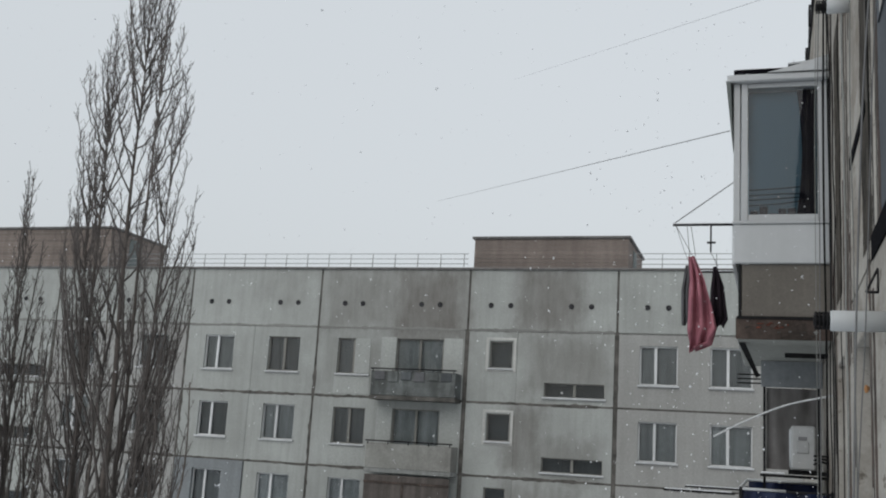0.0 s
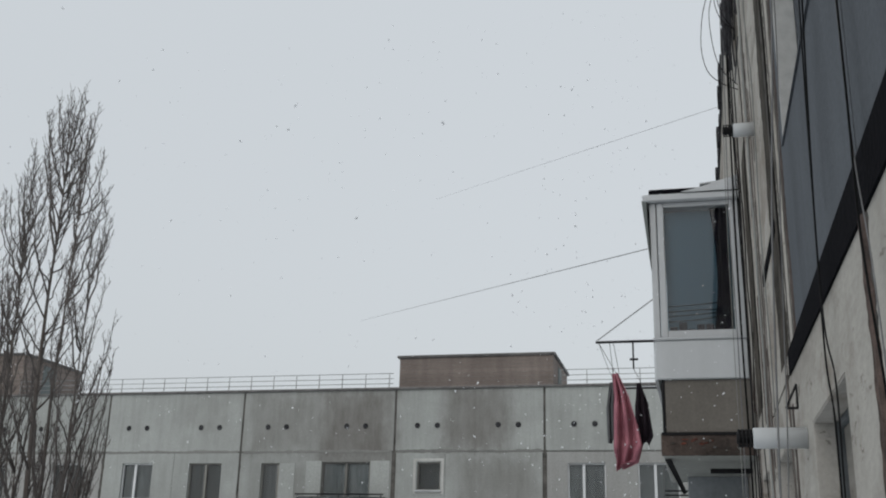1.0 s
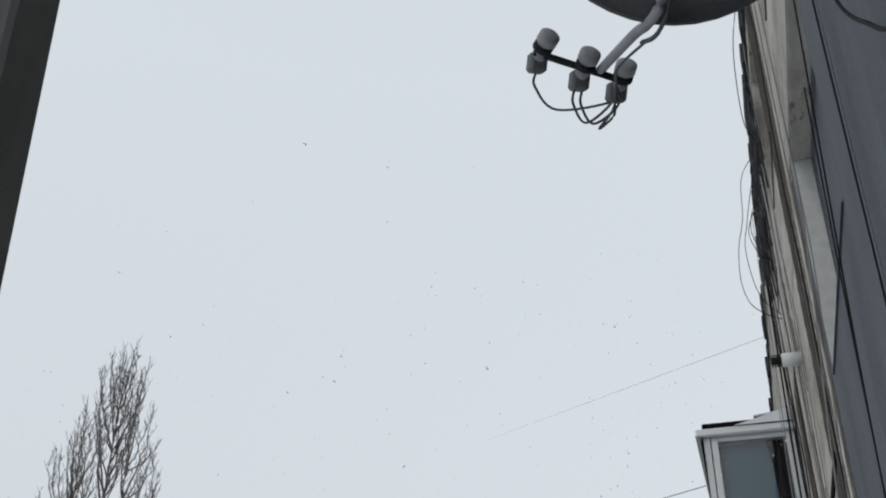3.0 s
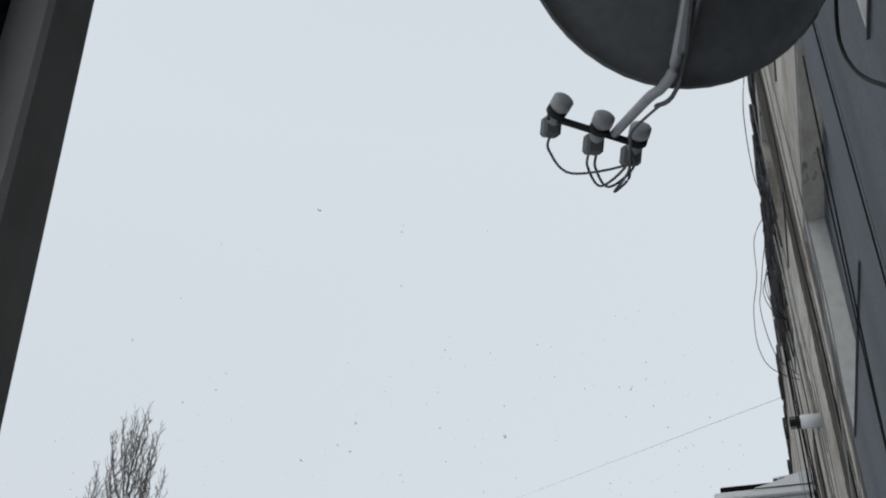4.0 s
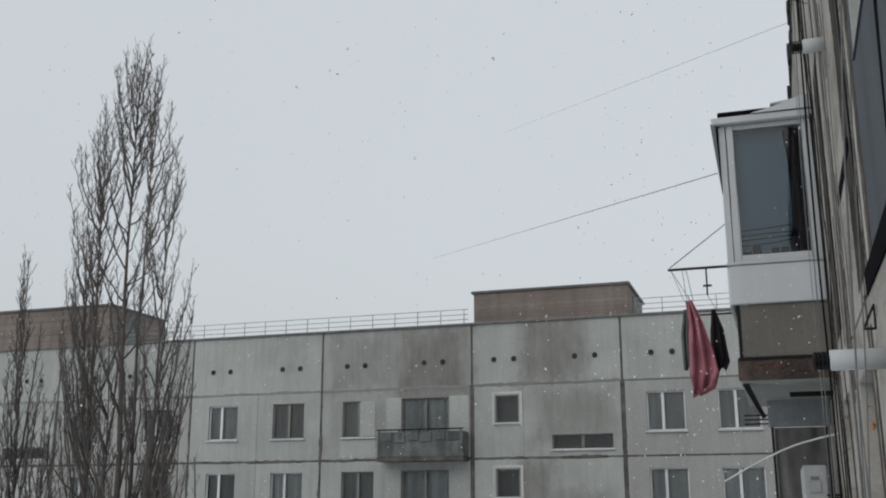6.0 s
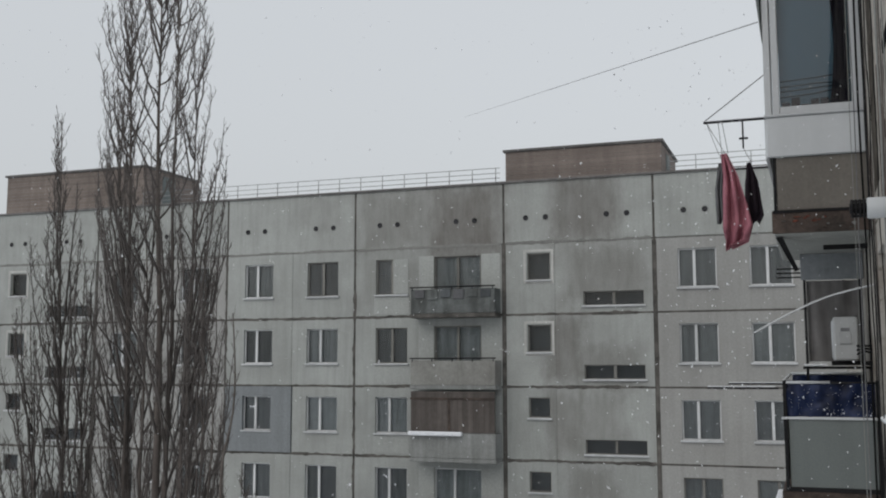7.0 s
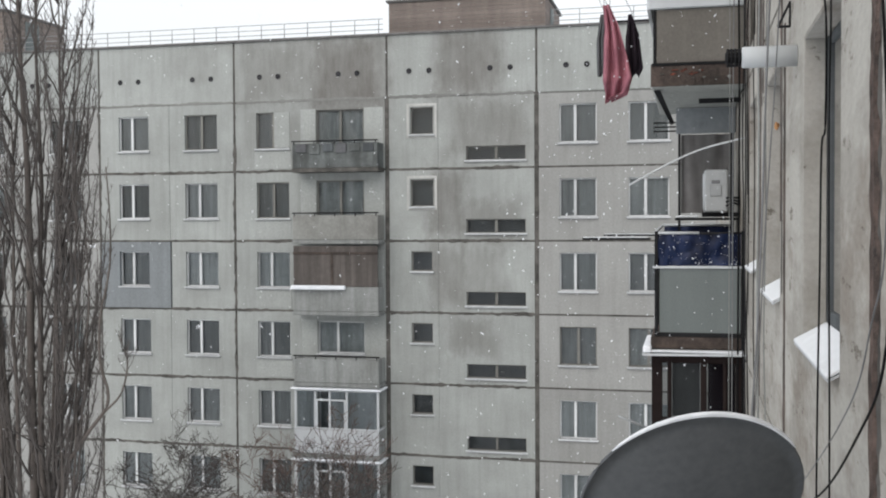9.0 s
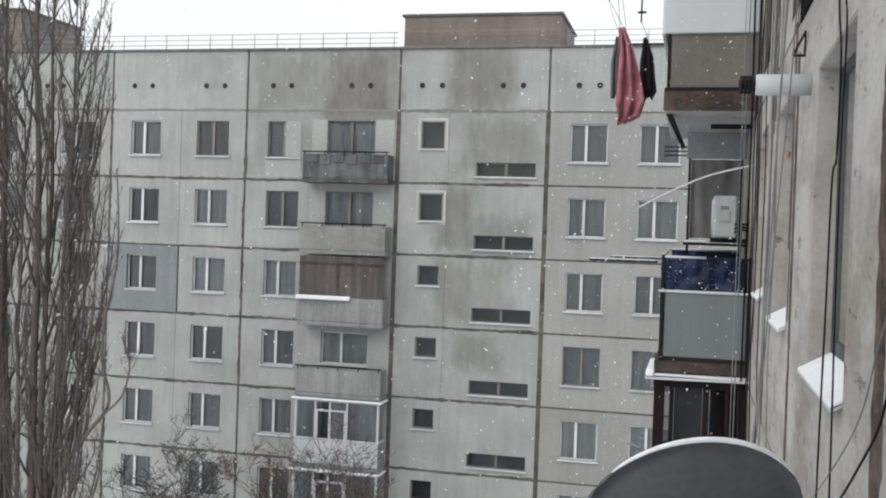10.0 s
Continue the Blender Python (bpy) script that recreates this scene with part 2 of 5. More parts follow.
BITUMEN = weathered("black bitumen", (0.006, 0.006, 0.008), (0.003, 0.003, 0.004), rough=0.95, streak=0.1, fine=25, bump=0.6, spec=0.04)
BEIGE = weathered("beige balcony boarding", (0.195, 0.182, 0.163), (0.148, 0.136, 0.122), streak=0.25, blotch=0.8, size=1.5, fine=35)
RUSTSLAB = weathered("crumbling slab edge", (0.125, 0.095, 0.082), (0.045, 0.038, 0.034), streak=0.3, blotch=1.0, size=2.5, fine=20, bump=1.0)
REDPATCH = weathered("bare brick patch", (0.24, 0.075, 0.05), (0.10, 0.05, 0.042), size=4.0, blotch=1.0)
SHEETGREY = weathered("grey sheeting", (0.27, 0.275, 0.285), (0.21, 0.215, 0.225), streak=0.7, fine=8)
FLATGREY = weathered("pale grey flat sheet", (0.170, 0.190, 0.187), (0.132, 0.151, 0.146), streak=0.2, blotch=0.6, vary=0.02, fine=70, bump=0.08)
BLUE = weathered("blue tarpaulin", (0.012, 0.024, 0.075), (0.003, 0.005, 0.016), rough=0.45, streak=0.4, size=3.0, blotch=1.0)
SOOT = weathered("sooty tarred felt", (0.075, 0.075, 0.08), (0.03, 0.03, 0.033), rough=0.9, streak=0.2, blotch=1.0, size=5.0, fine=25, bump=0.8, spec=0.05)
BLACKMETAL = weathered("black metal", (0.025, 0.025, 0.027), (0.012, 0.012, 0.013), rough=0.7, spec=0.1)
CABLE = weathered("black cable sheath", (0.010, 0.010, 0.011), (0.006, 0.006, 0.006), rough=0.7, spec=0.08)
WIRE = weathered("weathered wire", (0.22, 0.225, 0.23), (0.15, 0.15, 0.155), rough=0.6)
DISH = weathered("grey dish steel", (0.105, 0.111, 0.117), (0.08, 0.084, 0.09), rough=0.65, streak=0.15, vary=0.05, fine=30, bump=0.05)
LEADGREY = weathered("grey cable sheath", (0.10, 0.105, 0.11), (0.06, 0.063, 0.068), rough=0.6)
LNBGREY = weathered("grey converter plastic", (0.29, 0.30, 0.315), (0.19, 0.197, 0.21), rough=0.5)
PINK = weathered("pink cotton", (0.40, 0.165, 0.20), (0.26, 0.09, 0.12), streak=0.3, size=4)
DARKCLOTH = weathered("dark cloth", (0.028, 0.019, 0.027), (0.013, 0.010, 0.015), streak=0.3, size=4)
GREYCLOTH = weathered("grey cloth", (0.13, 0.132, 0.138), (0.075, 0.075, 0.08), streak=0.3, size=4)
BARK = weathered("grey-brown bark", (0.155, 0.135, 0.122), (0.085, 0.073, 0.067), streak=0.5, size=1.5)
TWIG = weathered("brown twigs", (0.112, 0.101, 0.095), (0.072, 0.064, 0.060), streak=0.2)
REDTWIG = weathered("reddish brown twigs", (0.17, 0.125, 0.108), (0.11, 0.082, 0.07), streak=0.2)
FOAM = weathered("orange mounting foam", (0.36, 0.19, 0.085), (0.24, 0.12, 0.06), size=8)
# blue of the sky mirrored in the balcony pane, put into a base colour
PANEBLUE = weathered("pale blue sky reflection colour", (0.19, 0.285, 0.345), (0.145, 0.225, 0.28), streak=0.2, grit=0.1, bump=0.0)
ACWHITE = weathered("white enamel", (0.55, 0.575, 0.59), (0.48, 0.50, 0.515), rough=0.4, streak=0.12, blotch=0.3, bump=0.03, grit=0.12)


# ---- building blocks ----
def mesh_of(name, verts, faces, material, smooth=False):
    me = bpy.data.meshes.new(name)
    me.from_pydata(verts, [], faces)
    me.materials.append(material)
    if smooth:
        me.polygons.foreach_set("use_smooth", [True] * len(me.polygons))
    return me


def part(name, bm, material, parent=None, label=""):
    """Links a bmesh, or a mesh, as one object under a thing or a part."""
    if isinstance(bm, bpy.types.Mesh):
        me = bm
    else:
        bmesh.ops.recalc_face_normals(bm, faces=bm.faces)
        me = bpy.data.meshes.new(name)
        bm.to_mesh(me)
        bm.free()
        me.materials.append(material)
    ob = new(name, me)
    if parent is not None:
        ob.parent = parent
    if label:
        ob["label"] = label
    return ob


def box(lo, hi, bevel=0.0, bm=None, segments=1):
    bm = bm or bmesh.new()
    made = bmesh.ops.create_cube(bm, size=1.0, matrix=Matrix.LocRotScale([(a + b) / 2 for a, b in zip(lo, hi)], None, [b - a for a, b in zip(lo, hi)]))
    if bevel:
        edges = list({e for v in made["verts"] for e in v.link_edges})
        bmesh.ops.bevel(bm, geom=edges, offset=bevel, segments=segments, affect="EDGES", profile=0.5)
    return bm


def tube_data(points, radii, sides=6, verts=None, faces=None):
    """A tapered tube along points, appended to the lists."""
    verts = [] if verts is None else verts
    faces = [] if faces is None else faces
    pts = [Vector(p) for p in points]
    start = len(verts)
    for i, p in enumerate(pts):
        d = (pts[min(i + 1, len(pts) - 1)] - pts[max(i - 1, 0)]).normalized()
        a = d.cross(Vector((0, 0, 1)) if abs(d.z) < 0.9 else Vector((1, 0, 0))).normalized()
        b = d.cross(a)
        r = radii[i] if isinstance(radii, (list, tuple)) else radii
        for k in range(sides):
            w = 2 * math.pi * k / sides
            verts.append(tuple(p + a * (r * math.cos(w)) + b * (r * math.sin(w))))
    for i in range(len(pts) - 1):
        for k in range(sides):
            j = start + i * sides
            faces.append((j + k, j + (k + 1) % sides, j + sides + (k + 1) % sides, j + sides + k))
    faces.append(tuple(start + k for k in range(sides))[::-1])
    faces.append(tuple(start + (len(pts) - 1) * sides + k for k in range(sides)))
    return verts, faces


def tube(name, points, radius, material, parent=None, sides=8, label=""):
    v, f = tube_data(points, radius, sides)
    return part(name, mesh_of(name, v, f, material, sides > 5), None, parent, label)


def curve_points(ctrl, n=8):
    """A smooth run of points through the control points."""
    c = [Vector(p) for p in ctrl]
    out = []
    for i in range(len(c) - 1):
        p0, p1, p2, p3 = c[max(i - 1, 0)], c[i], c[i + 1], c[min(i + 2, len(c) - 1)]
        for k in range(n):
            t = k / n
            out.append(0.5 * ((2 * p1) + (p2 - p0) * t + (2 * p0 - 5 * p1 + 4 * p2 - p3) * t * t + (3 * p1 - p0 - 3 * p2 + p3) * t ** 3))
    return out + [c[-1]]


def panel_mesh(name, u0, u1, v0, v1, holes, place, thick, material):
    """A slab of wall from (u0, v0) to (u1, v1) with openings through it; place(u, v, depth) sets it in the world."""
    us = sorted({u0, u1, *[h for o in holes for h in (o[0], o[1])]})
    vs = sorted({v0, v1, *[h for o in holes for h in (o[2], o[3])]})

    def solid(i, j):
        if not (0 <= i < len(us) - 1 and 0 <= j < len(vs) - 1):
            return False
        u, v = (us[i] + us[i + 1]) / 2, (vs[j] + vs[j + 1]) / 2
        return not any(o[0] < u < o[1] and o[2] < v < o[3] for o in holes)

    verts, faces, index = [], [], {}

    def at(i, j, d):
        key = (i, j, d)
        if key not in index:
            index[key] = len(verts)
            verts.append(place(us[i], vs[j], d * thick))
        return index[key]

    for i in range(len(us) - 1):
        for j in range(len(vs) - 1):
            if not solid(i, j):
                continue
            faces.append((at(i, j, 0), at(i + 1, j, 0), at(i + 1, j + 1, 0), at(i, j + 1, 0)))
            faces.append((at(i, j, 1), at(i, j + 1, 1), at(i + 1, j + 1, 1), at(i + 1, j, 1)))
            for di, dj, a, b in ((-1, 0, (i, j), (i, j + 1)), (1, 0, (i + 1, j), (i + 1, j + 1)), (0, -1, (i, j), (i + 1, j)), (0, 1, (i, j + 1), (i + 1, j + 1))):
                if not solid(i + di, j + dj):
                    faces.append((at(*a, 0), at(*b, 0), at(*b, 1), at(*a, 1)))
    me = mesh_of(name, verts, faces, material)
    bm = bmesh.new()
    bm.from_mesh(me)
    bmesh.ops.recalc_face_normals(bm, faces=bm.faces)
    bm.to_mesh(me)
    bm.free()
    return me


# ---- ground ----
def build_ground():
    n = 40
    verts, faces = [], []
    for i in range(n + 1):
        for j in range(n + 1):
            x, y = (i - n / 2) * 50, (j - n / 2) * 50 + 30
            verts.append((x, y, 0.12 * noise.noise(Vector((x, y, 0)) * 0.05)))
    for i in range(n):
        for j in range(n):
            a = i * (n + 1) + j
            faces.append((a, a + n + 1, a + n + 2, a + 1))
    tagged(part("ground", mesh_of("ground", verts, faces, SNOW, True), None), "snow-covered yard between the apartment blocks", "ground", kind="structure")


build_ground()

# ---- the opposite block ----
FY = 40.0
STOREY = 2.8
FLOORS = [23.4 - STOREY * k for k in range(9)]
ROOF = 28.62
ATTIC = 26.2


def front(u, v, d):
    return (u, FY + d, v)


def window_set(w, h, split=0.5, frame_mat=None, sash=0.055, bars=1):
    """Meshes of a frame, pane and snowy sill, with the origin at the lower left of the opening, facing -y."""
    bm = bmesh.new()
    box((0, 0.10, 0), (w, 0.17, sash), 0, bm)
    box((0, 0.10, h - sash), (w, 0.17, h), 0, bm)
    box((0, 0.10, sash), (sash, 0.17, h - sash), 0, bm)
    box((w - sash, 0.10, sash), (w, 0.17, h - sash), 0, bm)
    if bars:
        box((w * split - 0.05, 0.09, sash), (w * split + 0.05, 0.17, h - sash), 0, bm)
    me = bpy.data.meshes.new("window")
    bm.to_mesh(me)
    bm.free()
    me.materials.append(frame_mat or WINFRAME)
    pane = mesh_of("pane", [(sash, 0.14, sash), (w - sash, 0.14, sash), (w - sash, 0.14, h - sash), (sash, 0.14, h - sash)], [(0, 1, 2, 3)], GLASS)
    sb = box((-0.06, -0.09, -0.07), (w + 0.06, 0.10, 0.0), 0.012)
    sill = bpy.data.meshes.new("sill")
    sb.to_mesh(sill)
    sb.free()
    sill.materials.append(DIRTYSNOW)
    cw = [(0.02 + (w - 0.04) * i / 14, 0.24 + 0.02 * math.sin(i * 2.1), z) for z in (0.02, h - 0.02) for i in range(15)]
    curtain = mesh_of("curtain", cw, [(i, i + 1, i + 16, i + 15) for i in range(14)], CURTAIN, True)
    return me, pane, sill, curtain


WINDOWS = {}


def add_window(parent, x, z, w, h, style, label=""):
    key = (round(w, 2), round(h, 2), style)
    if key not in WINDOWS:
        old = style in ("old", "vent", "stair")
        WINDOWS[key] = window_set(w, h, 0.42 if style == "pvc" else 0.5, OLDWOOD if old else None, 0.05 if style != "vent" else 0.035, 0 if style == "stair" else 1)
    me, pane, sill, curtain = WINDOWS[key]
    win = part("window", me, None, parent, label)
    win.location = (x, FY, z)
    part("pane", pane, None, win)
    part("sill", sill, None, win)
    if style not in ("vent", "stair"):
        part("curtain", curtain, None, win)
    return win


def joint_smear(a, b, at, upright):
    """A thin ragged line of tar on the face of the block, along x or upright."""
    n = int((b - a) / 0.07)
    v, f = [], []
    for i in range(n + 1):
        s = a + (b - a) * i / n
        wide = [max(0.012, 0.05 + 0.05 * noise.noise(Vector((s * 0.8, at * 3 + e, 1))) + 0.05 * noise.noise(Vector((s * 4, at * 5 + e, 6)))) for e in (0, 31)]
        for o, y in ((-wide[0], -0.003), (-0.4 * wide[0], -0.009), (0.4 * wide[1], -0.009), (wide[1], -0.003)):
            v.append((at + o, FY + y, s) if upright else (s, FY + y, at + o))
    for i in range(n):
        for k in range(3):
            q = i * 4 + k
            f.append((q, q + 4, q + 5, q + 1))
    return mesh_of("joint_smear", v, f, JOINT_PALE if at == ATTIC else JOINT)


def build_block():
    block = tagged(new("apartment_building"), "grey concrete panel apartment block with white windows and snowy sills", "apartment building")
    rnd = random.Random(4)
    gap = 0.045
    # bays from left to right: edges, windows (x from, x to) and the kind of bay
    period = 25.33
    bays = []
    for s in (-2, -1, 0):
        o = period * s
        bays += [(o, o + 5.89, "stair"), (o + 5.89, o + 12.76, "right"), (o + 12.76, o + 18.88, "pair"), (o + 18.88, o + 25.33, "balcony")]
    bays += [(0.0 + period * 0 + 25.33, 31.2, "stair")]
    bays = [b for b in bays if -46 < b[0] < 14]
    for b0, b1, kind in bays:
        shift = b0 - {"stair": 0.0, "right": 5.89, "pair": -12.57, "balcony": -6.45}[kind]
        # the attic storey with its round vents
        holes = {"stair": (0.91, 1.71, 4.11, 4.89), "right": (7.01, 7.79, 9.6, 10.4), "pair": (-11.56, -10.73, -8.28, -7.46), "balcony": (-5.33, -4.54, -1.99, -1.21)}[kind]
        attic = [(b0, b1)]
        mat = FACADE
        for a0, a1 in attic:
            part("panel", panel_mesh("panel", a0 + gap, a1 - gap, ATTIC + 0.03, ROOF, [], front, 0.3, mat), None, block)
        for h in holes:
            v, f = [], []
            x = h + shift
            for k in range(14):
                w = 2 * math.pi * k / 14
                v += [(x + 0.108 * math.cos(w), FY - 0.025, 27.2 + 0.108 * math.sin(w)), (x + 0.088 * math.cos(w), FY - 0.025, 27.2 + 0.088 * math.sin(w)), (x + 0.088 * math.cos(w), FY - 0.006, 27.2 + 0.088 * math.sin(w))]
            for k in range(14):
                a, b = 3 * k, 3 * ((k + 1) % 14)
                f += [(a, b, b + 1, a + 1), (a + 1, b + 1, b + 2, a + 2)]
            f.append(tuple(3 * k + 2 for k in range(14)))
            part("vent", mesh_of("vent", v, f, SOOT), None, block)
        for row, z in enumerate(FLOORS):
            z0, z1 = z + 0.035, z + STOREY - 0.035
            if row == len(FLOORS) - 1:
                z0 = -0.3
            mat = FACADE
            openings, glazing = [], []
            if kind == "pair":
                for a, b in ((-11.67, -10.3), (-8.66, -7.22)):
                    o = (a + shift, b + shift, z + 0.93, z + 2.36)
                    openings.append(o)
                    glazing.append((o, "old" if (row == 0 and a > -9) else "pvc"))
            elif kind == "right":
                wins = ((6.75, 8.15), (9.32, 10.8)) if shift > -1 else ((6.75, 8.15), (10.4, 11.85))
                for a, b in wins:
                    o = (a + shift, b + shift, z + 0.9, z + 2.35)
                    openings.append(o)
                    glazing.append((o, "old" if row == 3 else "pvc"))
                mat = DULL
            elif kind == "balcony":
                o = (-5.5 + shift, -4.1 + shift, z + 0.92, z + 2.36)
                openings.append(o)
                glazing.append((o, "old" if row in (0, 1) else "pvc"))
                o2 = (-2.93 + shift, -0.97 + shift, z + (1.12 if row == 3 else 0.15), z + 2.4)
                openings.append(o2)
                glazing.append((o2, "old" if row in (0, 1, 2) else "pvc"))
            else:
                o = (0.96 + shift, 1.81 + shift, z + 1.62, z + 2.39) if row > 1 else (0.94 + shift, 1.86 + shift, z + 1.34, z + 2.39)
                openings.append(o)
                glazing.append((o, "stair"))
                o3 = (3.16 + shift, 5.47 + shift, z + 0.30, z + 0.84)
                openings.append(o3)
                glazing.append((o3, "vent"))
            if kind == "pair" and row == 2 and abs(shift) < 1:
                half = -9.32
                part("panel", panel_mesh("panel", b0 + gap, half - 0.02, z0, z1, [o for o in openings if o[1] < half], lambda u, v, d: (u, FY - 0.05 + d, v), 0.35, BLUEGREY), None, block, "blue-grey insulated and painted wall")
                part("panel", panel_mesh("panel", half + 0.02, b1 - gap, z0, z1, [o for o in openings if o[0] > half], front, 0.3, mat), None, block)
            elif kind == "pair":
                half = (b0 + b1) / 2 + 0.15
                part("panel", panel_mesh("panel", b0 + gap, half - 0.008, z0, z1, [o for o in openings if o[1] < half], front, 0.3, mat), None, block)
                part("panel", panel_mesh("panel", half + 0.008, b1 - gap, z0, z1, [o for o in openings if o[0] > half], front, 0.3, mat), None, block)
            elif kind == "stair":
                part("panel", panel_mesh("panel", b0 + gap, b0 + 2.05, z0, z1, openings[:1], front, 0.3, FACADE), None, block)
                part("panel", panel_mesh("panel", b0 + 2.06, b1 - gap, z0, z1, openings[1:], front, 0.3, FACADE), None, block)
            else:
                part("panel", panel_mesh("panel", b0 + gap, b1 - gap, z0, z1, openings, front, 0.3, mat), None, block)
            for o, style in glazing:
                add_window(block, o[0], o[2], o[1] - o[0], o[3] - o[2], style, "old dark-framed window" if style == "old" else "small square stair window" if style == "stair" else ("narrow stairwell window" if style == "vent" else ""))
            if kind == "balcony":
                build_far_balcony(block, shift, z, row)
                if row < 4:
                    part("apron", box((-5.58 + shift, FY - 0.012, z + 0.12), (-4.02 + shift, FY - 0.002, z + 0.82), 0.003), APRON, block, "paler plaster patch under the window")
                for xa, xb in ((-3.6, -2.96), (-0.94, -0.16)):
                    part("cheek", box((xa + shift, FY - 0.016, z + 1.0), (xb + shift, FY - 0.002, z + 2.45), 0.003), APRON, block)
                if row == 0:
                    part("boarding", box((-4.72 + shift, FY - 0.02, z + 0.94), (-4.06 + shift, FY + 0.08, z + 2.36), 0.004), APRON, block, "pale board over half the window")
            if kind == "stair" and row < 2:
                o = openings[0]
                for lo, hi in (((o[0] - 0.14, FY - 0.014, o[2] - 0.14), (o[0] - 0.05, FY - 0.002, o[3] + 0.14)), ((o[1] + 0.05, FY - 0.014, o[2] - 0.14), (o[1] + 0.14, FY - 0.002, o[3] + 0.14)), ((o[0] - 0.048, FY - 0.014, o[3] + 0.05), (o[1] + 0.048, FY - 0.002, o[3] + 0.14)), ((o[0] - 0.048, FY - 0.014, o[2] - 0.14), (o[1] + 0.048, FY - 0.002, o[2] - 0.075))):
                    part("surround", box(lo, hi, 0.003), SURROUND, block)
    # uneven tar smeared along the joints
    edges = sorted({round(e, 2) for b in bays for e in b[:2] if e < 12})
    for z in [*FLOORS[:6], ATTIC]:
        for e0, e1 in zip(edges, edges[1:]):
            if e1 > -20:
                part("joint_smear", joint_smear(e0 + 0.1, e1 - 0.1, z, False), None, block)
    for e in edges:
        if e > -20:
            for z in FLOORS[:6]:
                part("joint_smear", joint_smear(z, z + STOREY, e, True), None, block)
    # joints behind the gaps, rooms behind the windows and the roof
    part("joint_backing", box((-46, FY + 0.03, ATTIC - 0.02), (34, FY + 0.05, ROOF - 0.02)), JOINT_PALE, block)
    lines = bmesh.new()
    for z in FLOORS:
        box((-46, FY + 0.012, z - 0.06), (34, FY + 0.028, z + 0.06), 0, lines)
    for b0, b1, kind in bays:
        box((b0 - 0.1, FY + 0.012, 0), (b0 + 0.1, FY + 0.026, ROOF - 0.05), 0, lines)
        if kind in ("stair", "right"):
            box((b0 - 0.085, FY - 0.006, 0), (b0 + 0.085, FY + 0.011, ATTIC - 0.06), 0, lines)
    part("joint", lines, JOINT, block, "black tarred joints between the panels")
    # one solid box; the dimness of the rooms is in its dark colour
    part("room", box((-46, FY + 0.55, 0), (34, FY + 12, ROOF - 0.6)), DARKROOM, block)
    part("roof", box((-46.2, FY - 0.09, ROOF), (34.2, FY + 12.3, ROOF + 0.09), 0.02), ROOFING, block, "dark felt roof edge")
    part("roof_snow", box((-46, FY + 0.25, ROOF + 0.09), (34, FY + 12, ROOF + 0.15), 0.02), SNOW, block)
    return block


